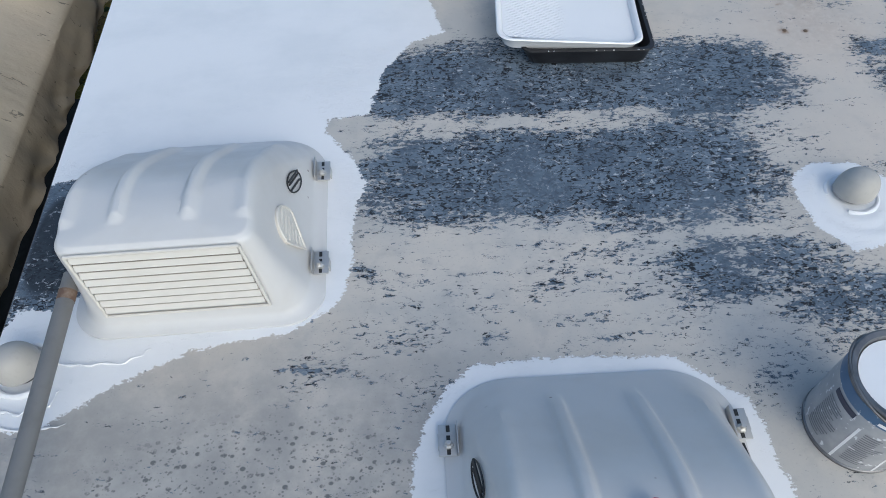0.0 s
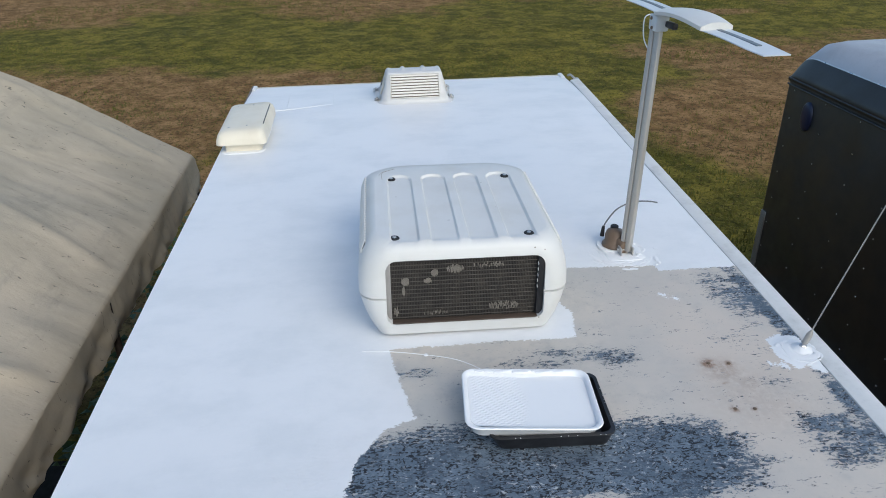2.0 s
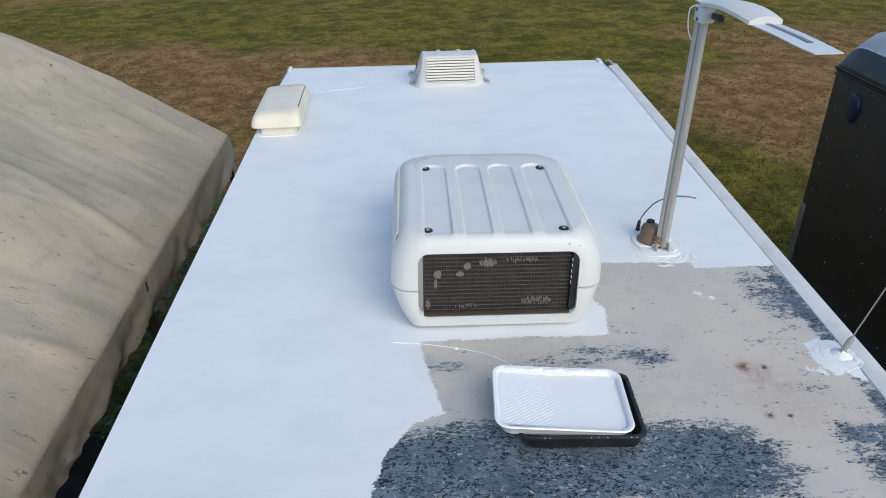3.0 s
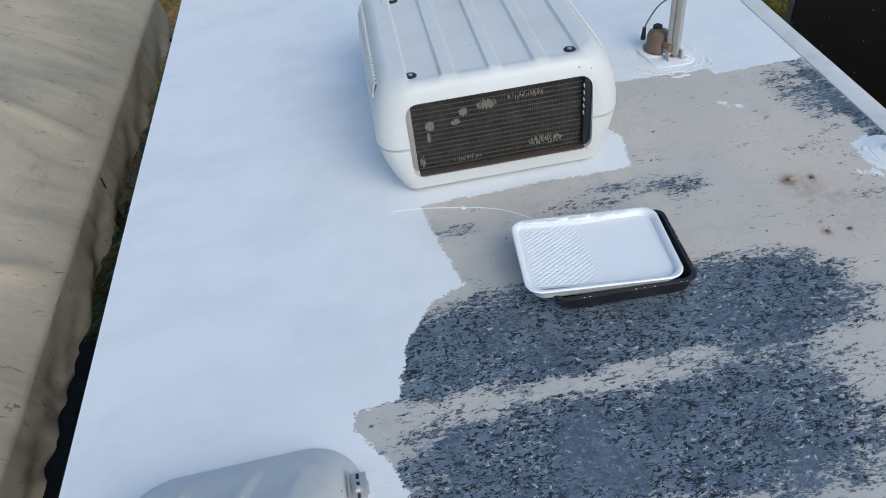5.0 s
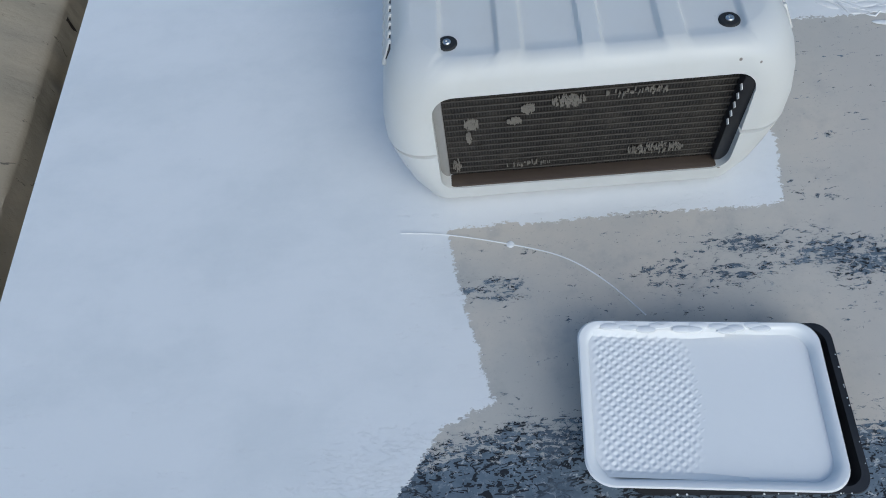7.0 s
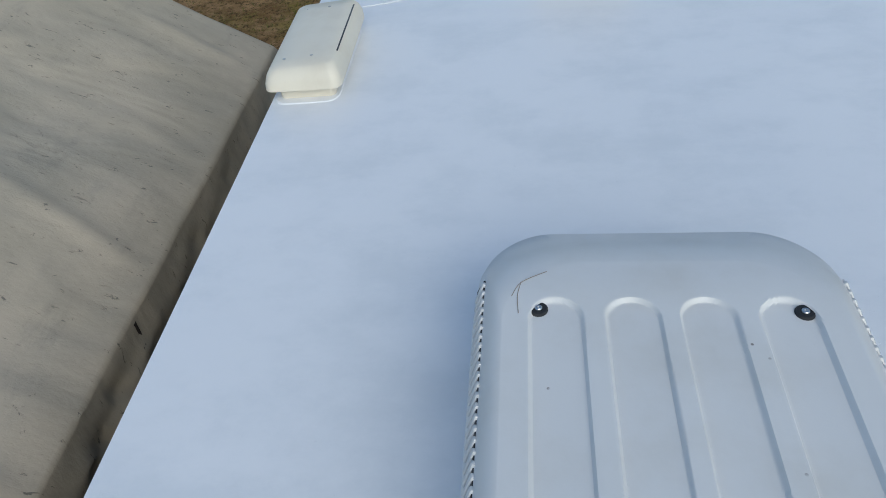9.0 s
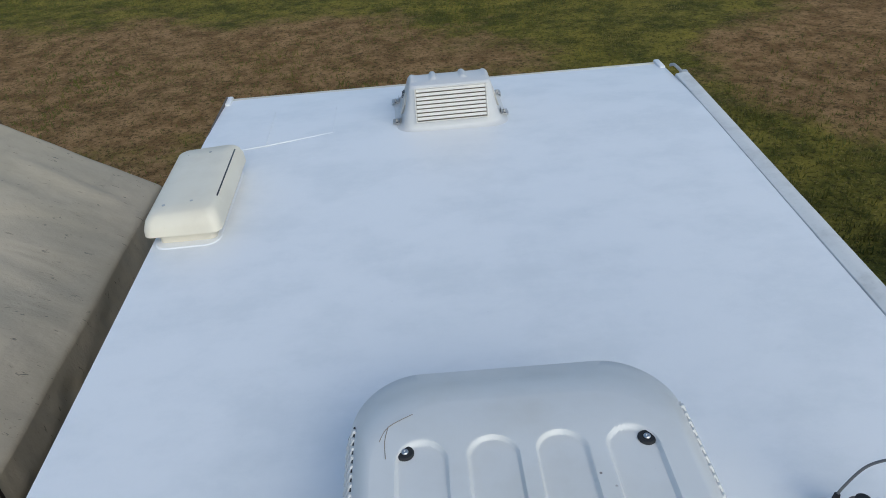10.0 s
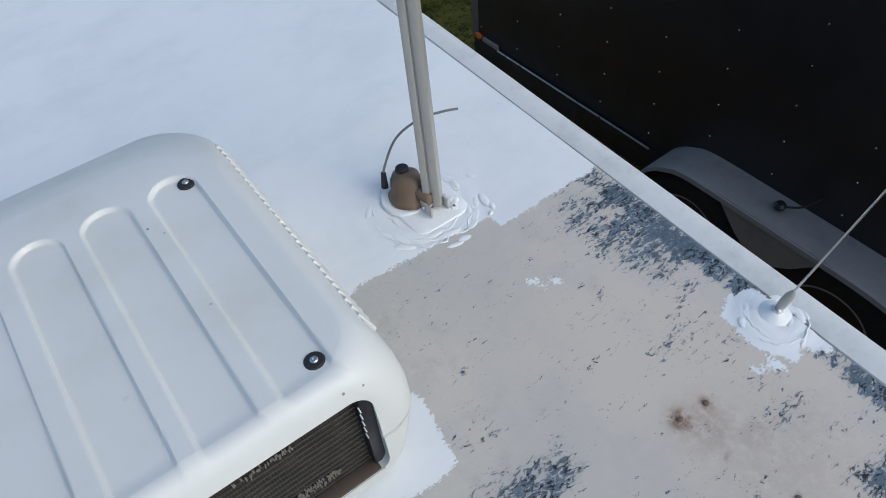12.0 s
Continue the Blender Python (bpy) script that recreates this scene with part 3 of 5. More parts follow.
def make_camper():
    cam_body = thing("camper_trailer", "white travel trailer with a half repainted roof, parked on grass", "camper")
    make_roof_skin(cam_body)
    for side, x in (("side_wall", LEFT - 0.0), ("side_wall", None)):
        bm = bmesh.new()
        if x is not None:
            box(bm, (x + 0.004, BACK, GROUND + 0.45), (x + 0.05, FRONT - 0.02, -0.06), 0.004)
        else:
            vs = box(bm, (0, BACK, GROUND + 0.45), (0.05, FRONT - 0.02, -0.06))
            for v in vs:
                v.co.x += right_edge(v.co.y) - 0.055
        part(side, bm, SIDING, cam_body)
    for y0, y1 in ((FRONT - 0.05, FRONT - 0.02), (BACK, BACK + 0.05)):
        bm = bmesh.new()
        box(bm, (LEFT + 0.05, y0, GROUND + 0.45), (right_edge(y0) - 0.06, y1, -0.07), 0.004)
        part("end_wall", bm, SIDING, cam_body)
    bm = bmesh.new()
    box(bm, (LEFT + 0.06, BACK + 0.06, GROUND + 0.40), (0.85, FRONT - 0.06, GROUND + 0.50))
    part("chassis", bm, BLACK, cam_body)
    # thin metal drip edge on the long side without awning
    bm = bmesh.new()
    box(bm, (LEFT - 0.004, BACK, -0.045), (LEFT + 0.002, FRONT, -0.008), 0.0015)
    part("drip_edge", bm, SIDING, cam_body, "thin dark drip edge")
    # front moulding with a raised lip and end blocks
    bm = bmesh.new()
    box(bm, (LEFT - 0.01, FRONT - 0.012, -0.095), (right_edge(FRONT) + 0.0, FRONT + 0.020, -0.028), 0.008)
    part("front_moulding", bm, TRIM, cam_body, "cream front edge moulding")
    for x in (LEFT - 0.005, right_edge(FRONT) - 0.035):
        bm = bmesh.new()
        box(bm, (x, FRONT - 0.09, -0.07), (x + 0.032, FRONT + 0.026, -0.016), 0.008)
        part("corner_cap", bm, DRYWHITE, cam_body)
    # awning rail: flat strip with a shallow groove, and the rolled awning's tube beyond it
    bm = bmesh.new()
    long_strip(bm, BACK, FRONT - 0.25, 0.0015, [(0, -0.03), (0, -0.006), (0.003, -0.002), (0.030, 0.002), (0.060, 0.003), (0.066, 0.000), (0.068, -0.006), (0.068, -0.05)])
    part("awning_rail", bm, RAIL, cam_body, "chalky white awning rail")
    bm = bmesh.new()
    xe = right_edge(FRONT - 0.25) + 0.020
    box(bm, (xe + 0.010, FRONT - 0.252, -0.04), (xe + 0.050, FRONT - 0.215, 0.006), 0.008)
    tube(bm, smooth_line([(xe + 0.02, FRONT - 0.22, 0.0), (xe + 0.005, FRONT - 0.16, 0.012), (xe - 0.005, FRONT - 0.13, 0.0)]), 0.008)
    part("awning_end_cap", bm, ZINC, cam_body, "weathered metal awning end fitting")
    # raised patch lines in the front corner
    for (x0, y0), (x1, y1) in (((-0.829, 5.31), (-0.84, 5.73)), ((-0.829, 5.31), (-0.53, 5.396)), ((-0.53, 5.396), (-0.535, 5.738)), ((-0.829, 5.31), (-0.95, 5.285))):
        bm = bmesh.new()
        z = lambda y: -0.03 * max(0, (y - 5.2) / 0.8) ** 2
        tube(bm, [(x0 + (x1 - x0) * k / 8 + 0.002 * noise.noise(Vector((k, x0, y0))), y0 + (y1 - y0) * k / 8, z(y0 + (y1 - y0) * k / 8)) for k in range(9)], 0.0021, 6)
        part("seam_bead", bm, DRYWHITE, cam_body)
    return cam_body


camper = make_camper()

# ---- air conditioner ----


def make_air_conditioner():
    ac = thing("air_conditioner", "white rooftop air conditioner with a ribbed shroud and dirty coil", "air conditioner", (-0.016, 2.617, 0.001), (0, 0.7, -0.8))
    R = [(0.006, 0.278, 0.018, 0.780, 0.05), (0.014, 0.287, 0.004, 0.795, 0.06), (0.060, 0.311, -0.004, 0.832, 0.075), (0.100, 0.327, -0.004, 0.852, 0.085),
         (0.140, 0.338, -0.003, 0.864, 0.09), (0.1480, 0.340, -0.002, 0.866, 0.09), (0.1495, 0.331, 0.010, 0.856, 0.09), (0.1545, 0.331, 0.010, 0.856, 0.09), (0.156, 0.342, -0.001, 0.868, 0.09),
         (0.200, 0.341, 0.002, 0.858, 0.09), (0.245, 0.334, 0.006, 0.845, 0.095), (0.280, 0.323, 0.011, 0.824, 0.10), (0.305, 0.311, 0.018, 0.793, 0.105),
         (0.320, 0.300, 0.027, 0.760, 0.11), (0.329, 0.290, 0.038, 0.732, 0.112), (0.334, 0.279, 0.050, 0.692, 0.115)]
    rings = [(z, -hw, hw, y0, y1, r * 0.75, r * 1.3) for z, hw, y0, y1, r in R]
    for k in range(1, 112):
        s = k / 112
        hw, y0, y1 = 0.279 * (1 - s) + 0.002 * s, 0.050 + 0.27 * s, 0.692 - 0.26 * s
        rings.append((0.334 + 0.003 * s, -hw, hw, y0, y1, max(0.001, min(0.086 * (1 - s), hw * 0.9)), max(0.0012, min(0.15 * (1 - s), hw * 0.9))))
    bm = bmesh.new()
    loft(bm, rings, nx=110, ny=72, nc=44)
    for v in bm.verts:                      # four shallow channels, rounded at the back, running out at the front
        x, y, z = v.co
        v.co.x *= 1 - 0.055 * smoothstep(y, 0.64, 0.86)
        if z > 0.3:
            dip = 0.0
            for c in (-0.187, -0.060, 0.061, 0.187):
                e = math.hypot(x - c, max(0.0, y - 0.55)) if y > 0.55 else abs(x - c)
                dip = max(dip, 1 - smoothstep(e, 0.0405, 0.0472))
            v.co.z -= 0.0085 * dip * smoothstep(y, 0.022, 0.075) + 0.012 * smoothstep(y, 0.60, 0.80)
    shroud = part("shroud", bm, SHROUD, ac, "ribbed white plastic shroud", 40)
    bm = bmesh.new()
    x0, x1, z0, z1 = -0.254, 0.256, 0.054, 0.281
    pts = round_rect(x0, x1, z0, z1, 0.032, 0.036, 6, 6, 8)
    a, b = [bm.verts.new((x, -0.05, z)) for x, z in pts], [bm.verts.new((x, 0.105, z)) for x, z in pts]
    n = len(pts)
    for i in range(n):
        bm.faces.new((a[i], b[i], b[(i + 1) % n], a[(i + 1) % n]))
    bm.faces.new(a)
    bm.faces.new(b[::-1])
    bmesh.ops.recalc_face_normals(bm, faces=bm.faces)
    cut_out(shroud, bm)
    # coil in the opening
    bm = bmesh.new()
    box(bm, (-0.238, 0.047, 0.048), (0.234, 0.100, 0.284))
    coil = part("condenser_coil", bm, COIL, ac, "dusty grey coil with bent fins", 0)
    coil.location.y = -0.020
    for k in range(15):
        z = 0.064 + 0.0148 * k
        bm = bmesh.new()
        tube(bm, [(-0.237, 0.0465, z), (-0.08, 0.0455, z + 0.0006 * (k % 3)), (0.08, 0.0465, z), (0.233, 0.046, z)], 0.0019, 6)
        part("coil_tube", bm, FINTUBE, coil)
    rng = random.Random(21)
    for cx, cz, rx, rz, n in ((-0.192, 0.200, 0.013, 0.011, 90), (-0.198, 0.165, 0.005, 0.014, 40), (-0.098, 0.228, 0.011, 0.010, 70), (-0.120, 0.200, 0.012, 0.006, 50),
                              (-0.032, 0.240, 0.027, 0.012, 120), (0.075, 0.247, 0.055, 0.008, 44), (0.129, 0.094, 0.050, 0.013, 110), (-0.223, 0.090, 0.008, 0.016, 40), (-0.09, 0.078, 0.05, 0.005, 26)):
        bm = bmesh.new()
        for _ in range(n):
            a, q = rng.uniform(0, 6.28), rng.random() ** 0.5
            h = rng.uniform(0.002, 0.006)
            box(bm, (-0.0009, -0.001, -h), (0.0009, 0.0006, h), 0, pose(cx + rx * q * math.cos(a), 0.0435, cz + rz * q * math.sin(a), rng.uniform(-8, 8), rng.uniform(-9, 9), 0))
        part("bent_fin", bm, BENTFIN, coil, "pale flattened fins", 0)["kind"] = "stuff"
    for x0, x1 in ((-0.2555, -0.238), (0.234, 0.2575)):
        bm = bmesh.new()
        box(bm, (x0, 0.040 if x0 < 0 else 0.030, 0.060), (x1, 0.103, 0.272), 0.003)
        plate = part("coil_end_plate", bm, FENDER if x0 < 0 else BLACK, coil)
    for k in range(5):
        bm = bmesh.new()
        box(bm, (0.2325, 0.030, -0.004), (0.2345, 0.040, 0.004), 0.0008, pose(0, 0, 0.150 + 0.021 * k, 30, 0, 0))
        part("pale_slot", bm, SHROUD, plate)
    bm = bmesh.new()
    box(bm, (-0.240, 0.000, 0.0530), (0.240, 0.0265, 0.058), 0.002)
    part("drip_lip", bm, SIDING, ac, "rust-stained drip lip")
    # base gasket
    bm = bmesh.new()
    box(bm, (-0.245, 0.07, -0.004), (0.245, 0.76, 0.012), 0.002)
    part("base_pan", bm, RUBBER, ac)
    # louvres in both flanks
    base = None
    for side in (-1, 1):
        for k in range(27):
            y = 0.12 + 0.0205 * k
            if base is None:
                bm = bmesh.new()
                vs = box(bm, (-0.0045, -0.0062, -0.022), (0.0045, 0.0062, 0.022), 0.0030, seg=2)
                louver = part("louver", bm, SHROUD, ac)
                base = louver.data
            else:
                louver = new("louver", base)
                louver.parent = ac
            louver.matrix_basis = pose(side * 0.3210, y, 0.285, 0, -side * 25, 0) @ pose(0, 0, 0, -26, 0, 0)
        # gap shade put into a backing strip: black on the left, pale right
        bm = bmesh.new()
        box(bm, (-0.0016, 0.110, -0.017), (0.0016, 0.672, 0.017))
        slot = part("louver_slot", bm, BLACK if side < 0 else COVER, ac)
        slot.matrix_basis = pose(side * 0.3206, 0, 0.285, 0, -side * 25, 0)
    # four washers with screws
    first = None
    for x, y in ((-0.216, 0.575), (0.216, 0.568), (-0.220, 0.084), (0.212, 0.080)):
        if first is None:
            bm = bmesh.new()
            turned(bm, [(0.006, -0.004), (0.0165, -0.004), (0.0165, 0.002), (0.014, 0.0045), (0.007, 0.0045)], 24)
            first = part("screw_washer", bm, RUBBER, ac, "black rubber washer")
            bm = bmesh.new()
            turned(bm, [(0.0065, 0.003), (0.0065, 0.006), (0.005, 0.0075), (0.0025, 0.0075), (0.0025, 0.005)], 12)
            part("screw", bm, STEEL, first)
            first.matrix_basis = pose(x, y, 0.3265)
        else:
            copy_thing(first, pose(x, y, 0.3265 if y > 0.3 else 0.3245))
    # cracks in the back corner
    for pts in ([(-0.262, 0.60, 0.3345), (-0.245, 0.635, 0.3335), (-0.20, 0.66, 0.3355)], [(-0.246, 0.635, 0.3335), (-0.252, 0.60, 0.3345), (-0.250, 0.56, 0.335)]):
        bm = bmesh.new()
        tube(bm, smooth_line(pts, 5), 0.0007, 5)
        part("crack", bm, SLATGAP, ac)
    return ac


make_air_conditioner()

# ---- vent covers ----


def make_vent_cover(at, turn, label):
    vc = thing("vent_cover", label, "vent cover", at, (0, 0, turn), "moulded vent covers on the roof")
    R = [(0.022, 0.206, 0.023, 0.484, 0.080), (0.050, 0.196, 0.028, 0.451, 0.070), (0.100, 0.184, 0.034, 0.391, 0.058), (0.150, 0.174, 0.040, 0.326, 0.048), (0.195, 0.168, 0.044, 0.262, 0.042),
         (0.216, 0.163, 0.047, 0.222, 0.038), (0.226, 0.155, 0.056, 0.192, 0.034)]
    R = [(0.001, 0.232, 0.002, 0.500, 0.100), (0.006, 0.232, 0.002, 0.500, 0.100), (0.009, 0.225, 0.008, 0.498, 0.095), (0.014, 0.212, 0.018, 0.492, 0.085)] + refine(R, 5)
    rings = [(z, -hw, hw, y0, y1, r * 0.75, min(r * 1.1, (y1 - y0) * 0.45)) for z, hw, y0, y1, r in R]
    for k in range(1, 24):
        s = k / 24
        rings.append((0.226 + 0.008 * math.sin(s * math.pi / 2), -0.155 * (1 - s) - 0.004, 0.155 * (1 - s) + 0.004, 0.056 + 0.064 * s, 0.192 - 0.064 * s,
                      0.0255 * (1 - s) + 0.0008, 0.037 * (1 - s) + 0.0008))
    bm = bmesh.new()
    loft(bm, rings, nx=130, ny=44, nc=10)
    bm.normal_update()
    moves = []
    for v in bm.verts:
        x, y, z = v.co
        if z > 0.05 and v.normal.y > -0.45:
            rib = sum(math.exp(-((x - c) / 0.0115) ** 4) for c in (-0.062, 0.058))
            rim = math.exp(-((abs(x) - 0.150) / 0.013) ** 2)
            keep = smoothstep(y, 0.092, 0.112) * smoothstep(z, 0.05, 0.10) * smoothstep(max(v.normal.z, v.normal.y), 0.25, 0.6)
            moves.append((v, Vector((0, 0.5, 0.87)) * (0.0120 * rib + 0.009 * rim) * keep))
    for v, d in moves:
        v.co += d
    part("shell", bm, COVER, vc, "", 40)

    # louvred front: the front plane leans back
    def front(x, t, out):
        z = 0.054 + 0.158 * t
        return Vector((x * (0.86 - 0.02 * t), 0.0288 + 0.0182 * t - out, z + out * 0.14))
    for k in range(8):
        bm = bmesh.new()
        t0, t1 = k / 8 + 0.042, (k + 1) / 8 + 0.002
        rows = [[front(-0.163, t0, 0.0075), front(0.163, t0, 0.0075)], [front(-0.163, t0 + 0.012, 0.0095), front(0.163, t0 + 0.012, 0.0095)],
                [front(-0.163, t1, 0.0045), front(0.163, t1, 0.0045)], [front(-0.163, t1, 0.003), front(0.163, t1, 0.003)], [front(-0.163, t0, 0.0050), front(0.163, t0, 0.0050)]]
        vv = [[bm.verts.new(p) for p in r] for r in rows]
        for i in range(5):
            a, b = vv[i], vv[(i + 1) % 5]
            bm.faces.new((a[0], a[1], b[1], b[0]))
        bm.faces.new([r[0] for r in vv])
        bm.faces.new([r[1] for r in vv][::-1])
        bmesh.ops.recalc_face_normals(bm, faces=bm.faces)
        part("slat", bm, LOUVER, vc, "yellowed louvre slat", 25)
    bm = bmesh.new()
    box_pts = [(-0.168, -0.02), (0.168, -0.02), (0.168, 1.03), (-0.168, 1.03)]
    for (xa, ta), (xb, tb) in zip(box_pts, box_pts[1:] + box_pts[:1]):
        tube(bm, [front(xa, ta, 0.006), front(xb, tb, 0.006)], 0.0032, 8)
    part("louver_frame", bm, LOUVER, vc)
    # brown backing plate: the shade between the slats given as its colour
    bm = bmesh.new()
    q = [front(-0.166, 0.0, 0.002), front(0.166, 0.0, 0.002), front(0.166, 1.0, 0.002), front(-0.166, 1.0, 0.002)]
    bm.faces.new([bm.verts.new(p) for p in q])
    bmesh.ops.solidify(bm, geom=bm.faces[:], thickness=0.002)
    part("louver_back", bm, SLATGAP, vc, "brown plate behind the slats, coloured for the shade between them")
    # fan-shaped grille in each flank
    for side in (-1, 1):
        grille = None

        def flank(y, z, out):
            return Vector((side * (0.2055 - 0.245 * (z - 0.022) + out), y, z))
        cy, cz = 0.150, 0.048
        fan = [(cy, cz)] + [(cy + 0.012 + 0.040 * math.cos(a), cz + 0.060 + 0.042 * math.sin(a)) for a in [radians(-8 + 190 * k / 14) for k in range(15)]]
        bm = bmesh.new()
        top, low = [bm.verts.new(flank(y, z, 0.004)) for y, z in fan], [bm.verts.new(flank(y, z, -0.004)) for y, z in fan]
        bm.faces.new(top)
        bm.faces.new(low[::-1])
        for i in range(len(fan)):
            bm.faces.new((top[i], top[(i + 1) % len(fan)], low[(i + 1) % len(fan)], low[i]))
        bmesh.ops.recalc_face_normals(bm, faces=bm.faces)
        grille = part("side_grille", bm, LOUVER, vc, "yellowed fan-shaped side grille", 30)
        bm = bmesh.new()
        tube(bm, [flank(y, z, 0.004) for y, z in fan + fan[:1]], 0.0028, 6)
        for k in range(6):
            w, h = 0.012 + 0.0062 * k - 0.0045 * max(0, k - 3) ** 1.5, 0.022 + 0.0125 * k
            tube(bm, [flank(cy + 0.10 * h + w * d, cz + h + 0.004 * d, 0.0042) for d in (-0.8, 0, 0.85)], 0.0022, 6)
        part("grille_rib", bm, LOUVER, grille)
        # oval maker's mark, drawn as a plain shape
        bm = bmesh.new()
        oy, oz = 0.290, 0.095

        def mark(a, s):
            y, z = oy + 0.034 * s * math.cos(a) - 0.012 * s * math.sin(a), oz + 0.024 * s * math.sin(a) - 0.006 * s * math.cos(a)
            return flank(y, z, 0.0015)
        tube(bm, [mark(2 * math.pi * k / 20, 1) for k in range(21)], 0.0016, 5)
        for s in (0.25, 0.55, -0.35):
            tube(bm, [mark(radians(150), 0.8) + Vector((0, 0.01 * s, 0.02 * s)), mark(radians(-30), 0.8) + Vector((0, 0.01 * s, 0.02 * s))], 0.0022, 5)
        part("oval_mark", bm, INK, vc)
    # four slotted brackets with bolts
    for sx in (-1, 1):
        for y in (0.135, 0.385):
            bm = bmesh.new()
            box(bm, (sx * 0.212, y - 0.028, 0.016), (sx * 0.240, y + 0.028, 0.019), 0.001)
            box(bm, (sx * 0.210, y - 0.028, 0.016), (sx * 0.212, y + 0.028, 0.036), 0.0008)
            box(bm, (sx * 0.238, y - 0.012, -0.004), (sx * 0.241, y + 0.012, 0.019), 0.0008)
            br = part("bracket", bm, ZINC, vc, "slotted metal bracket")
            for dy in (-0.02, 0.002, 0.02):
                bm = bmesh.new()
                box(bm, (sx * 0.222, y + dy - 0.006, 0.0185), (sx * 0.228, y + dy + 0.006, 0.0200), 0.0006)
                part("slot", bm, INK, br)
            bm = bmesh.new()
            turned(bm, [(0.008, 0.019), (0.008, 0.026), (0.005, 0.028), (0.004, 0.035)], 6, Matrix.Translation((sx * 0.225, y - 0.010, 0)))
            part("bolt", bm, ZINC, br)
    return vc


edge_cover = make_vent_cover((-0.746, 1.352, 0.0), 0.5, "grey-white moulded vent cover with yellowed louvres beside the roof edge")
near_cover = make_vent_cover((-0.038, 0.709, 0.0), -1.0, "grey moulded vent cover in a ring of white paint")
for ob in edge_cover.children_recursive:      # an old cover, warped towards the roof edge
    for v in ob.data.vertices:
        v.co.x -= 0.10 * v.co.z
edge_cover.scale, near_cover.scale = (1.05, 1.0, 1.0), (1.12, 1.0, 1.0)
far_cover = make_vent_cover((0.020, 5.305, -0.008), 0.5, "white louvred vent cover near the front edge")
far_cover.scale = (1.12, 1.0, 0.91)


def make_refrigerator_vent():
    rv = thing("refrigerator_vent", "cream plastic refrigerator vent with a raised lid at the roof edge", "roof vent", (-1.005, 4.81, 0.0), (0, 0, 0.5))
    bm = bmesh.new()
    loft(bm, [(-0.004, -0.095, 0.105, -0.27, 0.26, 0.02, 0.02), (0.055, -0.095, 0.105, -0.27, 0.26, 0.02, 0.02)])
    part("collar", bm, CREAM, rv)
    bm = bmesh.new()
    loft(bm, [(-0.006, -0.118, 0.125, -0.312, 0.285, 0.05, 0.05), (0.003, -0.112, 0.118, -0.305, 0.28, 0.05, 0.05)])
    part("flange", bm, DRYWHITE, rv, "flange painted white")
    bm = bmesh.new()
    rows = [(0.044, 0.132, -0.295, 0.292, 0.03), (0.046, 0.138, -0.300, 0.296, 0.034), (0.075, 0.136, -0.298, 0.294, 0.034), (0.100, 0.128, -0.285, 0.285, 0.034),
            (0.114, 0.118, -0.268, 0.275, 0.034), (0.120, 0.108, -0.255, 0.265, 0.032), (0.123, 0.06, -0.20, 0.2, 0.03)]
    loft(bm, [(z, -hw, hw, y0, y1, r, r) for z, hw, y0, y1, r in rows])
    for v in bm.verts:
        if v.co.z > 0.06:
            v.co.z += 0.06 * v.co.x
    part("lid", bm, CREAM, rv, "", 45)
    bm = bmesh.new()
    box(bm, (0.1130, -0.17, 0.1175), (0.1185, 0.22, 0.1235), 0.001)
    part("slot", bm, INK, rv)
    for x, y in ((-0.07, -0.20), (0.03, -0.195), (0.02, 0.21)):
        bm = bmesh.new()
        turned(bm, [(0.006, 0), (0.006, 0.003), (0.003, 0.004)], 10, pose(x, y, 0.121 + 0.06 * x))
        part("screw", bm, ZINC, rv)
    return rv


make_refrigerator_vent()


def make_dome(at, turn, label):
    d = thing("pipe_vent_cap", label, "vent cap", at, (0, 0, turn), "domed pipe vent caps")
    d.scale = (0.82, 0.82, 0.9)
    bm = bmesh.new()
    turned(bm, [(0.034, -0.004), (0.034, 0.028)], 24)
    part("pipe", bm, BLACK, d)
    bm = bmesh.new()
    prof = [(0.046, 0.010), (0.052, 0.012)] + [(0.052 * math.cos(a) ** 0.8, 0.022 + 0.056 * math.sin(a)) for a in [radians(9 * k) for k in range(10)]] + [(0.002, 0.078)]
    turned(bm, prof, 32)
    for v in bm.verts:
        v.co.z += 0.12 * v.co.x + 0.004
    part("cap", bm, DOME, d, "", 50)
    bm = bmesh.new()
    pts = [(0.066 * math.cos(a), 0.066 * math.sin(a), 0.002) for a in [radians(-60 + 300 * k / 30) for k in range(31)]]
    tube(bm, pts, [0.007 + 0.003 * noise.noise(Vector((k * 0.4, at[0], 0))) for k in range(31)], 8)
    part("paint_collar", bm, DRYWHITE, d, "brushed white paint round the foot")
    return d


make_dome((0.635, 1.590, 0.0), -60, "grey domed pipe vent cap ringed with white paint")
make_dome((-1.062, 1.300, 0.0), -80, "chalky domed pipe vent cap near the roof edge")


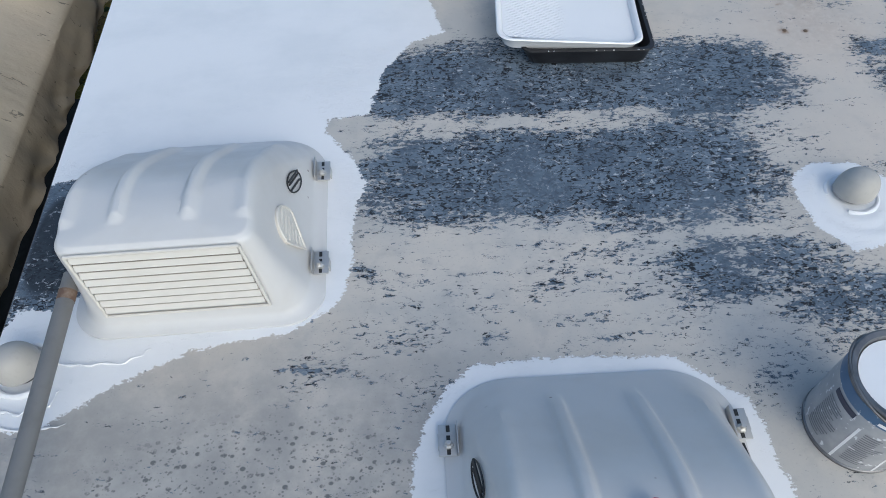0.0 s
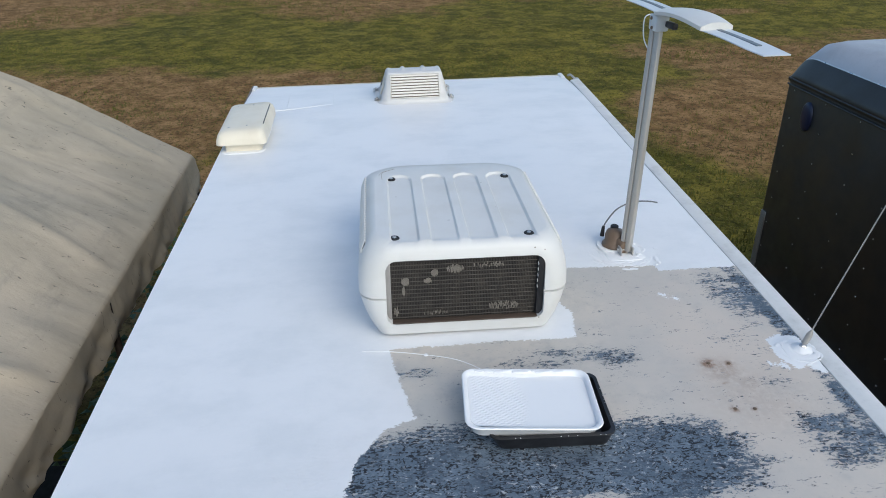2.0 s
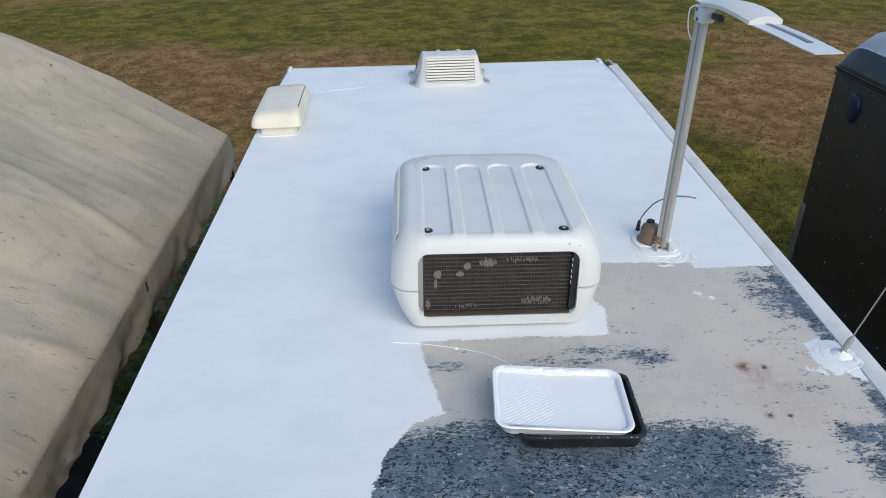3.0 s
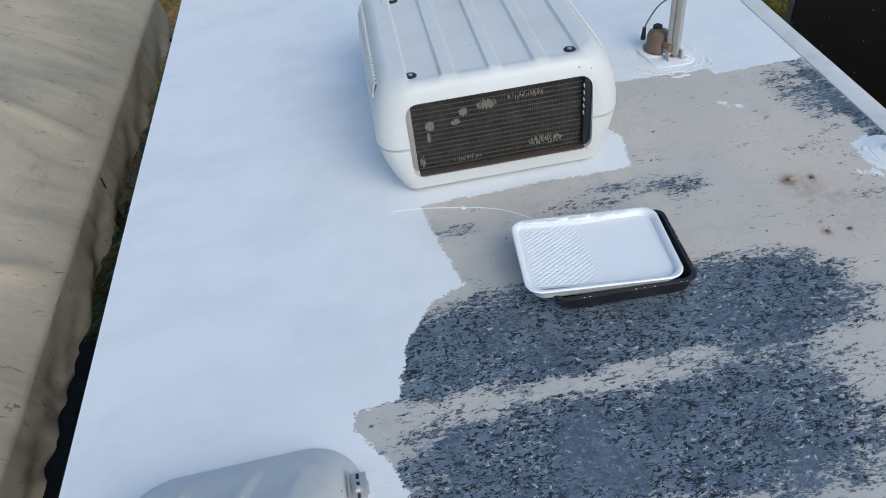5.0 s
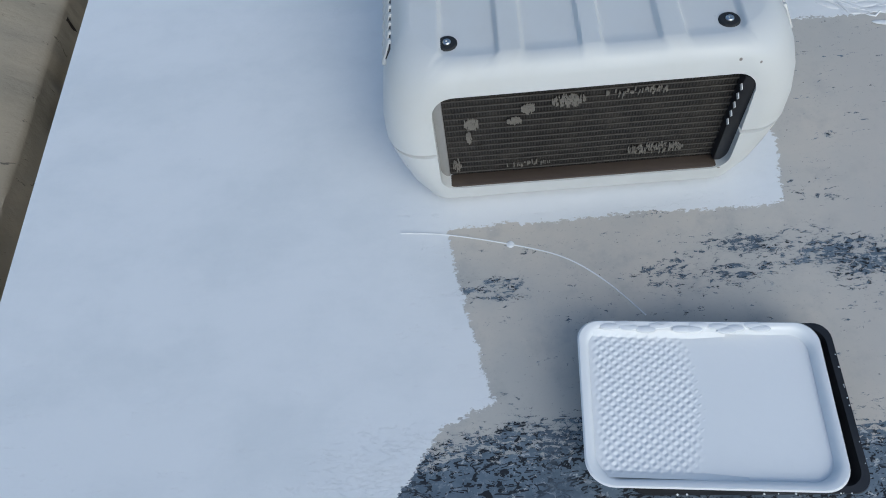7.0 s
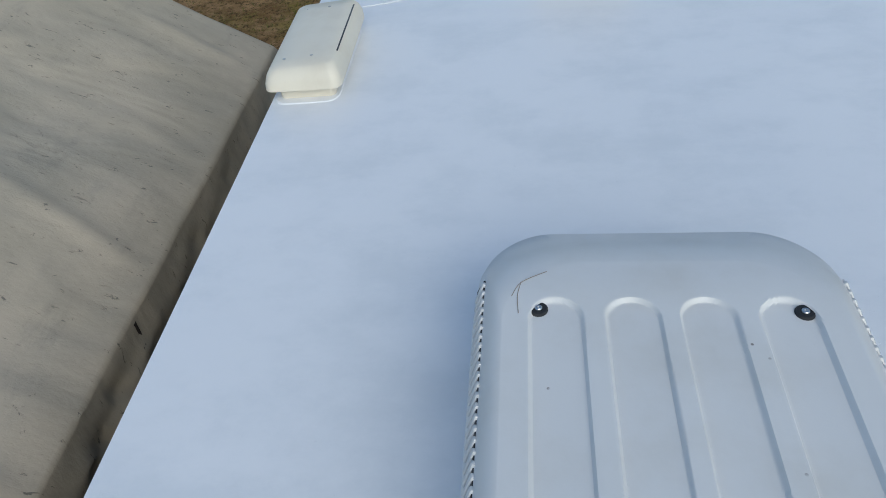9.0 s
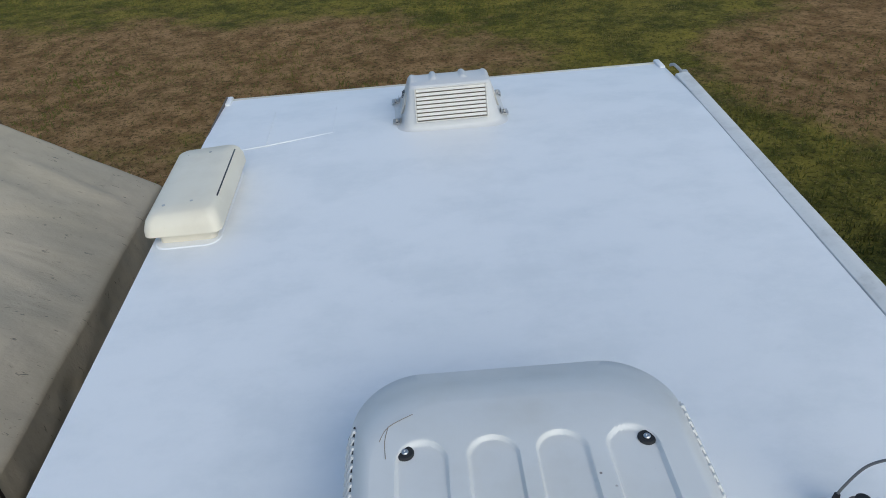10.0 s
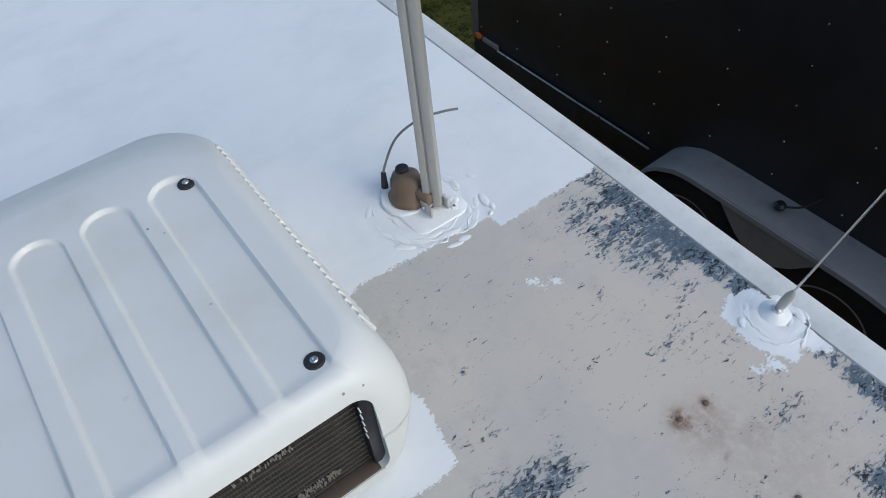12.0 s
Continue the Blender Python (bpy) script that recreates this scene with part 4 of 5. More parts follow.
def make_whip_antenna():
    w = thing("whip_antenna", "thin metal whip antenna on a white-painted foot", "antenna", (1.031, 2.404, 0.0))
    d = Vector((0.131, -0.157, 0.979)).normalized()
    q = d.to_track_quat("Z", "Y").to_matrix().to_4x4()
    bm = bmesh.new()
    turned(bm, [(0.036, -0.003), (0.030, 0.003), (0.020, 0.006), (0.015, 0.010), (0.011, 0.012)], 28)
    part("foot", bm, DRYWHITE, w, "foot smothered in white paint", 50)
    bm = bmesh.new()
    turned(bm, [(0.012, 0.008), (0.012, 0.016), (0.010, 0.018)], 6, q)
    turned(bm, [(0.007, 0.016), (0.007, 0.024)], 16, q)
    part("nut", bm, STEEL, w)
    bm = bmesh.new()
    turned(bm, [(0.007, 0.022), (0.0095, 0.028), (0.0095, 0.06), (0.006, 0.072), (0.003, 0.078)], 16, q)
    part("ferrule", bm, ALU, w)
    bm = bmesh.new()
    tube(bm, [d * 0.07, d * 0.5, d * 1.0 + Vector((0.004, 0, 0))], [0.0024, 0.002, 0.0014], 8)
    part("rod", bm, STEEL, w)
    return w


make_whip_antenna()


def make_tv_antenna():
    """A crank-up mast with a two-winged head."""
    a = thing("tv_antenna", "raised crank-up television antenna with white wings on a metal mast", "antenna", (0.69, 3.09, 0.0), (0, 0, 0))
    lean = Vector((0.066, 0.118, 0.845)).normalized()
    q = lean.to_track_quat("Z", "X").to_matrix().to_4x4()
    q = q @ pose(0, 0, 0, 0, 0, 68)
    bm = bmesh.new()
    box(bm, (-0.021, -0.013, 0.015), (-0.003, 0.013, 0.855), 0.003, q)
    box(bm, (0.001, -0.013, 0.015), (0.021, 0.013, 0.855), 0.003, q)
    box(bm, (-0.004, -0.008, 0.02), (0.002, 0.008, 0.85), 0, q)
    part("mast", bm, ALU, a, "dull aluminium lift mast")
    # foot plate and hinge
    bm = bmesh.new()
    loft(bm, [(-0.004, -0.085, 0.075, -0.060, 0.125, 0.03, 0.05), (0.003, -0.078, 0.068, -0.054, 0.118, 0.03, 0.05), (0.005, -0.06, 0.05, -0.04, 0.1, 0.025, 0.04)])
    part("foot_plate", bm, DRYWHITE, a, "foot plate under white paint")
    for x in (-0.027, 0.020):
        bm = bmesh.new()
        box(bm, (x, -0.026, 0.0), (x + 0.005, 0.026, 0.036), 0.002)
        part("hinge_plate", bm, ZINC, a)
    bm = bmesh.new()
    tube(bm, [(-0.034, 0.0, 0.022), (0.034, 0.0, 0.022)], 0.005)
    part("hinge_pin", bm, ZINC, a)
    bm = bmesh.new()
    turned(bm, [(0.056, 0.0), (0.060, 0.006), (0.056, 0.014), (0.048, 0.022), (0.046, 0.045), (0.045, 0.062), (0.040, 0.074), (0.028, 0.081), (0.010, 0.083)], 28, pose(-0.030, 0.068, 0.0, -8, 10, 0) @ Matrix.Diagonal((0.80, 0.92, 0.95, 1)))
    box(bm, (-0.026, -0.010, 0.004), (0.012, 0.062, 0.052), 0.010, pose(0, 0.012, 0.0, 8, 0, 12))
    for v in bm.verts:
        v.co += 0.005 * noise.noise_vector(v.co * 26)
    housing = part("rotor_housing", bm, BROWN, a, "brown moulded rotor housing", 50)
    bm = bmesh.new()
    turned(bm, [(0.016, 0.066), (0.016, 0.084), (0.012, 0.087)], 18, pose(-0.022, 0.088, 0.0))
    part("cap", bm, RUBBER, housing)
    bm = bmesh.new()
    turned(bm, [(0.060 + 0.002 * math.cos(k), 0.003 + 0.0035 * k) for k in range(3)], 28, pose(-0.032, 0.072, 0))
    part("housing_rim", bm, DRYWHITE, housing)
    rng = random.Random(4)
    for k in range(7):
        bm = bmesh.new()
        x, y = rng.uniform(0.03, 0.06), rng.uniform(-0.045, 0.10)
        turned(bm, [(0.009, 0.0), (0.008, 0.005), (0.004, 0.0075)], 10, pose(x, y, 0.002))
        part("painted_screw", bm, DRYWHITE, a)
    # cable: up from the plug, over and along the roof
    bm = bmesh.new()
    tube(bm, smooth_line([(-0.060, 0.115, 0.05), (-0.050, 0.118, 0.085), (-0.005, 0.125, 0.140), (0.050, 0.106, 0.176), (0.100, 0.080, 0.188), (0.135, 0.066, 0.186)]), 0.003, 8)
    part("cable", bm, GREYPIPE, a)
    bm = bmesh.new()
    tube(bm, [(-0.062, 0.112, 0.03), (-0.058, 0.115, 0.072)], [0.009, 0.006], 10)
    part("plug", bm, RUBBER, a)
    # head
    top = lean * 0.855
    H = Matrix.Translation(top) @ pose(0, 0, 0, 0, 0, 3.0)
    bm = bmesh.new()
    box(bm, (-0.018, -0.028, -0.004), (0.034, 0.035, 0.052), 0.008, H)
    part("head_bracket", bm, WING, a, "white plastic head bracket")
    bm = bmesh.new()
    box(bm, (0.018, -0.085, 0.012), (0.040, -0.022, 0.034), 0.005, H)
    part("connector", bm, BLACK, a)
    for x, y, z in ((-0.019, 0.0, 0.008), (-0.019, 0.01, 0.04), (0.0, -0.018, -0.02)):
        bm = bmesh.new()
        turned(bm, [(0.006, -0.003), (0.006, 0.003)], 10, H @ pose(x, y, z, 0, 90, 0))
        part("bolt", bm, BROWN, a)
    # arched centre body, long axis along the roof
    bm = bmesh.new()
    n, mseg = 16, 10
    up, dn = [], []
    for i in range(n + 1):
        s = i / n
        y = 0.00 - 0.345 * s
        arch = 0.062 + 0.016 * math.sin(math.pi * s) + 0.010 * s
        hw = 0.054 + 0.010 * math.sin(math.pi * s)
        up.append([bm.verts.new(H @ Vector((0.036 + hw * (2 * j / mseg - 1), y, arch + 0.012 * (1 - (2 * j / mseg - 1) ** 2)))) for j in range(mseg + 1)])
        dn.append([bm.verts.new(H @ Vector((0.036 + hw * (2 * j / mseg - 1), y, arch - 0.012))) for j in range(mseg + 1)])
    for i in range(n):
        for j in range(mseg):
            bm.faces.new((up[i][j], up[i][j + 1], up[i + 1][j + 1], up[i + 1][j]))
            bm.faces.new((dn[i][j], dn[i + 1][j], dn[i + 1][j + 1], dn[i][j + 1]))
        bm.faces.new((up[i][0], up[i + 1][0], dn[i + 1][0], dn[i][0]))
        bm.faces.new((up[i][-1], dn[i][-1], dn[i + 1][-1], up[i + 1][-1]))
    bm.faces.new(up[0][::-1] + dn[0])
    bm.faces.new(up[-1] + dn[-1][::-1])
    bmesh.ops.recalc_face_normals(bm, faces=bm.faces)
    part("centre_body", bm, SHROUD, a, "arched white centre body", 50)
    # wings droop slightly to their slanted tips
    for y0, y1, z0, z1 in ((-0.02, 0.37, 0.060, 0.060), (-0.30, -0.668, 0.060, 0.054)):
        bm = bmesh.new()
        rows = []
        for i in range(9):
            s = i / 8
            y, z = y0 + (y1 - y0) * s, z0 + (z1 - z0) * s + 0.004 * math.sin(math.pi * s)
            tip = 0.012 * smoothstep(s, 0.8, 1.0)
            rows.append([(-0.008 + tip, y, z), (0.082, y + (-0.004 if y1 < y0 else -0.02) * smoothstep(s, 0.6, 1), z)])
        a_, b_ = [], []
        for r in rows:
            a_.append([bm.verts.new(H @ Vector(p)) for p in r])
            b_.append([bm.verts.new(H @ (Vector(p) - Vector((0, 0, 0.003)))) for p in r])
        for i in range(8):
            bm.faces.new((a_[i][0], a_[i][1], a_[i + 1][1], a_[i + 1][0]))
            bm.faces.new((b_[i][0], b_[i + 1][0], b_[i + 1][1], b_[i][1]))
            bm.faces.new((a_[i][0], a_[i + 1][0], b_[i + 1][0], b_[i][0]))
            bm.faces.new((a_[i][1], b_[i][1], b_[i + 1][1], a_[i + 1][1]))
        bm.faces.new((*a_[0][::-1], *b_[0]))
        bm.faces.new((*a_[-1], *b_[-1][::-1]))
        bmesh.ops.recalc_face_normals(bm, faces=bm.faces)
        wing = part("wing", bm, WING, a, "flat blue-white wing")
        bm = bmesh.new()
        for i in range(1, 6):
            (xa, ya, za), (xb, yb, zb) = rows[i][0], rows[i + 1][0]
            box(bm, (0.036, min(ya, yb) - 0.001, min(za, zb) - 0.002), (0.052, max(ya, yb) + 0.001, max(za, zb) + 0.0015), 0, H)
        part("inlay", bm, WINGDARK, wing)
    bm = bmesh.new()
    tube(bm, smooth_line([H @ Vector((-0.01, 0.03, 0.05)), H @ Vector((-0.036, 0.03, 0.036)), H @ Vector((-0.036, 0.02, -0.03)), H @ Vector((-0.022, 0.0, -0.07))]), 0.0022, 8)
    part("lead", bm, WING, a)
    return a


make_tv_antenna()


def paint_ridge(cx, cy, rx, ry, a0, a1, seed, r0=0.0026):
    """A brushed ridge of thick paint, an uneven arc on the roof."""
    bm = bmesh.new()
    n = 26
    pts, rad = [], []
    for k in range(n + 1):
        a = radians(a0 + (a1 - a0) * k / n)
        w = 1 + 0.17 * noise.noise(Vector((k * 0.30, seed, 0))) + 0.08 * noise.noise(Vector((k * 1.1, seed, 3)))
        q = r0 * (0.35 + 0.65 * math.sin(math.pi * k / n)) * max(0.12, 0.75 + 1.5 * noise.noise(Vector((k * 0.7, 0, seed))))
        pts.append((cx + rx * w * math.cos(a), cy + ry * w * math.sin(a), 0.0012 - 0.55 * q))
        rad.append(q)
    tube(bm, pts, rad, 7)
    return part("paint_ridge", bm, DRYWHITE, camper, "", 60)


for k, (rx, ry, a0, a1) in enumerate(((0.085, 0.105, 150, 330), (0.105, 0.125, 100, 290), (0.070, 0.09, 200, 380), (0.095, 0.11, -40, 60), (0.125, 0.135, 200, 320), (0.075, 0.08, 20, 110), (0.115, 0.10, 60, 140))):
    paint_ridge(0.672, 3.125, rx, ry, a0, a1, k)
for k, (rx, ry, a0, a1) in enumerate(((0.052, 0.055, 90, 240), (0.064, 0.062, 190, 330), (0.036, 0.036, 20, 200), (0.048, 0.05, -60, 40))):
    paint_ridge(1.022, 2.395, rx, ry, a0, a1, 20 + k, 0.003)
for k, (rx, ry, a0, a1) in enumerate(((0.075, 0.075, 60, 260), (0.095, 0.09, 120, 330), (0.065, 0.06, 200, 380))):
    paint_ridge(0.632, 1.585, rx, ry, a0, a1, 40 + k)
for k, (cx, cy, rx, ry, a0, a1) in enumerate(((-1.05, 1.29, 0.08, 0.075, 180, 330), (-0.93, 1.35, 0.12, 0.05, 200, 330), (-1.02, 1.24, 0.12, 0.06, 190, 300))):
    paint_ridge(cx, cy, rx, ry, a0, a1, 60 + k, 0.0028)



def paint_lumps(cx, cy, r0, r1, count, seed):
    """Uneven brushed lumps of thick paint round a fitting."""
    rng = random.Random(seed)
    bm = bmesh.new()
    for _ in range(count):
        a, r = rng.uniform(0, 6.283), rng.uniform(r0, r1)
        q, h = rng.uniform(0.006, 0.014), rng.uniform(0.0008, 0.0024)
        m = Matrix.Translation((cx + r * math.cos(a), cy + r * math.sin(a), 0.0)) @ Matrix.Rotation(a + 1.57 + rng.uniform(-0.5, 0.5), 4, "Z") @ Matrix.Diagonal((rng.uniform(1.0, 2.4), 0.75, 1, 1))
        turned(bm, [(q, 0.0), (q * 0.9, h * 0.5), (q * 0.55, h * 0.9), (q * 0.1, h)], 12, m)
    part("paint_texture", bm, DRYWHITE, camper, "", 60)["kind"] = "stuff"


paint_lumps(0.690, 3.11, 0.085, 0.150, 46, 3)
paint_lumps(1.022, 2.395, 0.020, 0.070, 26, 4)
paint_lumps(0.632, 1.585, 0.04, 0.09, 22, 5)
# ---- painting gear ----


def make_tray():
    """Black roller tray with a white liner, pushed askew on it."""
    tr = thing("paint_tray", "black plastic roller tray holding a white liner, on the roof", "paint tray", (0.143, 2.179, 0.0), (0, 0, -3.4))
    tr.scale = (1.0, 1.0, 0.86)
    bm = bmesh.new()
    out = [(0.0, -0.10, 0.155, -0.105, 0.115, 0.02, 0.02), (0.012, -0.14, 0.158, -0.115, 0.118, 0.022, 0.022), (0.058, -0.160, 0.166, -0.124, 0.126, 0.024, 0.024), (0.062, -0.163, 0.171, -0.128, 0.130, 0.026, 0.026),
           (0.066, -0.163, 0.170, -0.127, 0.129, 0.026, 0.026), (0.066, -0.158, 0.160, -0.118, 0.120, 0.024, 0.024), (0.055, -0.155, 0.157, -0.115, 0.117, 0.022, 0.022), (0.010, -0.13, 0.148, -0.105, 0.108, 0.02, 0.02)]
    loft(bm, out, nx=8, ny=8, nc=6)
    part("tray", bm, BLACK, tr, "black tray spattered with white", 40)
    rng = random.Random(3)
    for k in range(16):
        bm = bmesh.new()
        s = rng.uniform(-0.12, 0.125)
        x, y = (0.168, s) if k % 2 else (rng.uniform(-0.1, 0.16), -0.127)
        turned(bm, [(rng.uniform(0.0008, 0.0022), 0.0), (0.0005, 0.001)], 7, pose(x, y, 0.0655))
        part("paint_spatter", bm, WETWHITE, tr)
    li = thing("tray_liner", "white plastic tray liner with ribbed ramp and wet white paint", "tray liner", (0.101, 2.182, 0.0), (0, 2.4, -4.8))
    li.scale = (1.11, 1.085, 1.0)
    bm = bmesh.new()
    rings = [(0.045, -0.150, 0.150, -0.100, 0.100, 0.03, 0.03), (0.074, -0.160, 0.158, -0.112, 0.112, 0.034, 0.03), (0.080, -0.166, 0.163, -0.117, 0.117, 0.036, 0.03), (0.083, -0.164, 0.161, -0.115, 0.115, 0.036, 0.03),
             (0.083, -0.158, 0.156, -0.110, 0.110, 0.034, 0.028), (0.078, -0.152, 0.151, -0.105, 0.105, 0.032, 0.027), (0.066, -0.148, 0.148, -0.101, 0.101, 0.030, 0.026)]
    loft(bm, rings, nx=10, ny=8, nc=8)
    part("liner", bm, WETWHITE, li, "", 45)
    # ribbed ramp: short slanted ridges in rows
    xs, ys = np.linspace(-0.151, 0.04, 210), np.linspace(-0.104, 0.104, 230)
    X, Y = np.meshgrid(xs, ys)
    u, w = (X * 0.80 + Y * 0.60), (-X * 0.60 + Y * 0.80)
    ridge = np.sin(w * 2 * np.pi / 0.0088) * (0.5 + 0.5 * np.sin(u * 2 * np.pi / 0.0104))
    fade = np.clip((0.022 - 0.35 * np.abs(Y) - X) / 0.035, 0, 1) * np.clip((X + 0.149) / 0.012, 0, 1) * np.clip((0.100 - np.abs(Y)) / 0.01, 0, 1)
    Z = 0.0755 - 0.046 * (X + 0.151) + 0.0011 * ridge * fade
    Z += 0.006 * np.clip((np.abs(Y) - 0.094) / 0.01, 0, 1)
    idx = np.arange(X.size).reshape(X.shape)
    me = bpy.data.meshes.new("ramp")
    me.from_pydata(np.stack([X.ravel(), Y.ravel(), Z.ravel()], -1).tolist(), [], np.stack([idx[:-1, :-1], idx[:-1, 1:], idx[1:, 1:], idx[1:, :-1]], -1).reshape(-1, 4).tolist())
    part_mesh("ramp", me, WETWHITE, li, "ribbed roller ramp", 80)
    bm = bmesh.new()
    loft(bm, [(0.060, -0.02, 0.149, -0.103, 0.103, 0.02, 0.02), (0.0688, -0.02, 0.1492, -0.1032, 0.1032, 0.02, 0.02), (0.0690, -0.01, 0.145, -0.099, 0.099, 0.02, 0.02)], nx=6, ny=6)
    part("paint_pool", bm, WETWHITE, li, "pool of wet white paint", 60)
    bm = bmesh.new()
    for k in range(14):
        x = -0.12 + 0.016 * k + 0.006 * math.sin(k * 2.2)
        turned(bm, [(0.010, -0.002), (0.009, 0.002), (0.004, 0.0035)], 9, pose(x, 0.107 + 0.004 * math.sin(k * 1.7), 0.0815) @ Matrix.Diagonal((1.5, 0.55, 1, 1)))
    part("paint_smear", bm, WETWHITE, li)["kind"] = "stuff"
    return tr


make_tray()


def make_can():
    c = thing("paint_can", "grey metal paint can with a printed label, full of white paint", "paint can", (0.424, 1.078, 0.0), (0, 0, 20))
    r = 0.083
    bm = bmesh.new()
    turned(bm, [(r - 0.003, 0.0), (r + 0.002, 0.001), (r + 0.002, 0.006), (r, 0.008), (r, 0.182), (r + 0.0025, 0.184), (r + 0.0025, 0.190), (r - 0.001, 0.192), (r - 0.009, 0.190),
                (r - 0.012, 0.183), (r - 0.013, 0.176)], 56)
    part("can_body", bm, CANSTEEL, c, "dull steel rim and body", 40)
    bm = bmesh.new()
    turned(bm, [(r + 0.0006, 0.010), (r + 0.0006, 0.180)], 56, cap=False)
    label = part("label", bm, LABEL, c, "printed grey label with a slate band", 60)
    rng = random.Random(7)

    def bar(a0, a1, z0, z1, mat):
        bm = bmesh.new()
        n = max(2, int((a1 - a0) / 4))
        vs = [[bm.verts.new(((r + d) * math.cos(radians(a0 + (a1 - a0) * k / n)), (r + d) * math.sin(radians(a0 + (a1 - a0) * k / n)), z)) for z in (z0, z1)] for k in range(n + 1) for d in (0.0012,)]
        for p, q2 in zip(vs, vs[1:]):
            bm.faces.new((p[0], q2[0], q2[1], p[1]))
        part("print_bar", bm, mat, label, "", 60)
    for k in range(16):
        z = 0.118 - 0.0062 * k
        bar(150, 150 + rng.uniform(18, 34), z, z + 0.0024, PRINT)
        bar(205, 205 + rng.uniform(16, 30), z, z + 0.0024, PRINT)
        if k % 2:
            bar(252, 252 + rng.uniform(10, 26), z, z + 0.0034, FENDER)
    for a0, a1, z0, z1, mt in ((152, 186, 0.132, 0.146, NAVY), (205, 235, 0.158, 0.166, DRYWHITE), (196, 199, 0.012, 0.125, DRYWHITE), (243, 246, 0.012, 0.125, DRYWHITE), (256, 276, 0.10, 0.115, NAVY)):
        bar(a0, a1, z0, z1, mt)
    bm = bmesh.new()
    turned(bm, [(r - 0.0135, 0.15), (r - 0.0135, 0.183), (0.03, 0.1834), (0.001, 0.1835)], 48)
    part("paint_surface", bm, WETWHITE, c, "wet white paint")
    bm = bmesh.new()
    tube(bm, [((r + 0.004) * math.cos(radians(a)), (r + 0.004) * math.sin(radians(a)), 0.165 + 0.030 * math.sin(radians((a - 60) * 1.0))) for a in range(60, 241, 9)], 0.0022, 8)
    part("bail_handle", bm, CANSTEEL, c)
    for a in (60, 240):
        bm = bmesh.new()
        turned(bm, [(0.010, 0), (0.009, 0.004), (0.004, 0.006)], 14, Matrix.Translation((r * math.cos(radians(a)), r * math.sin(radians(a)), 0.165)) @ Vector((math.cos(radians(a)), math.sin(radians(a)), 0)).to_track_quat("Z", "Y").to_matrix().to_4x4())
        part("handle_ear", bm, STEEL, c)
    return c


make_can()


def make_pole():
    p = thing("extension_pole", "grey metal pole with a brown tape band across a vent cap", "pole", (-0.955, 1.43, 0.112))
    d = (Vector((-1.005, -0.55, 0.016)) - Vector((-0.955, 1.43, 0.112)))
    bm = bmesh.new()
    tube(bm, [(0, 0, 0), d * 0.5, d], 0.0155, 18)
    pole = part("tube", bm, GREYPIPE, p)
    bm = bmesh.new()
    u = d.normalized()
    tube(bm, [u * 0.035, u * 0.055], 0.0162, 18)
    part("tape_band", bm, TAPE, pole, "brown tape band")
    # black disc for the dark inside the tube
    bm = bmesh.new()
    tube(bm, [u * -0.001, u * 0.003], 0.0125, 18)
    part("open_end", bm, INK, pole)
    return p


make_pole()


def make_scraper():
    s = thing("scraper", "red-handled scraper lying on a grey vent cover", "scraper", (-0.030, 0.915, 0.233), (-14, 0, 95))
    bm = bmesh.new()
    box(bm, (-0.11, -0.016, -0.008), (0.0, 0.016, 0.010), 0.006)
    part("handle", bm, RED, s, "red plastic handle")
    bm = bmesh.new()
    box(bm, (-0.19, -0.025, -0.002), (-0.10, 0.025, 0.0), 0.0006)
    part("blade", bm, STEEL, s)


make_scraper()


def make_drip():
    bm = bmesh.new()
    tube(bm, smooth_line([(-0.356, 2.568, 0.001), (-0.272, 2.555, 0.001), (-0.155, 2.522, 0.001), (-0.064, 2.486, 0.001), (0.002, 2.432, 0.001), (0.06, 2.36, 0.001)]), 0.0014, 6)
    turned(bm, [(0.008, 0.0), (0.006, 0.003), (0.002, 0.004)], 14, pose(-0.155, 2.522, 0))
    tagged(part("paint_drip", bm, WETWHITE), "thin dried string of white paint on the roof", "paint drip")


make_drip()
for sx, sy in ((0.707, 2.368), (0.769, 2.36), (0.691, 2.157), (0.745, 2.15)):
    bm = bmesh.new()
    turned(bm, [(0.006, -0.001), (0.0055, 0.002), (0.002, 0.003)], 9, pose(sx, sy, 0.0))
    part("roof_screw", bm, BROWN, camper, "rusted screw head")

# ---- black cargo trailer beside the camper ----


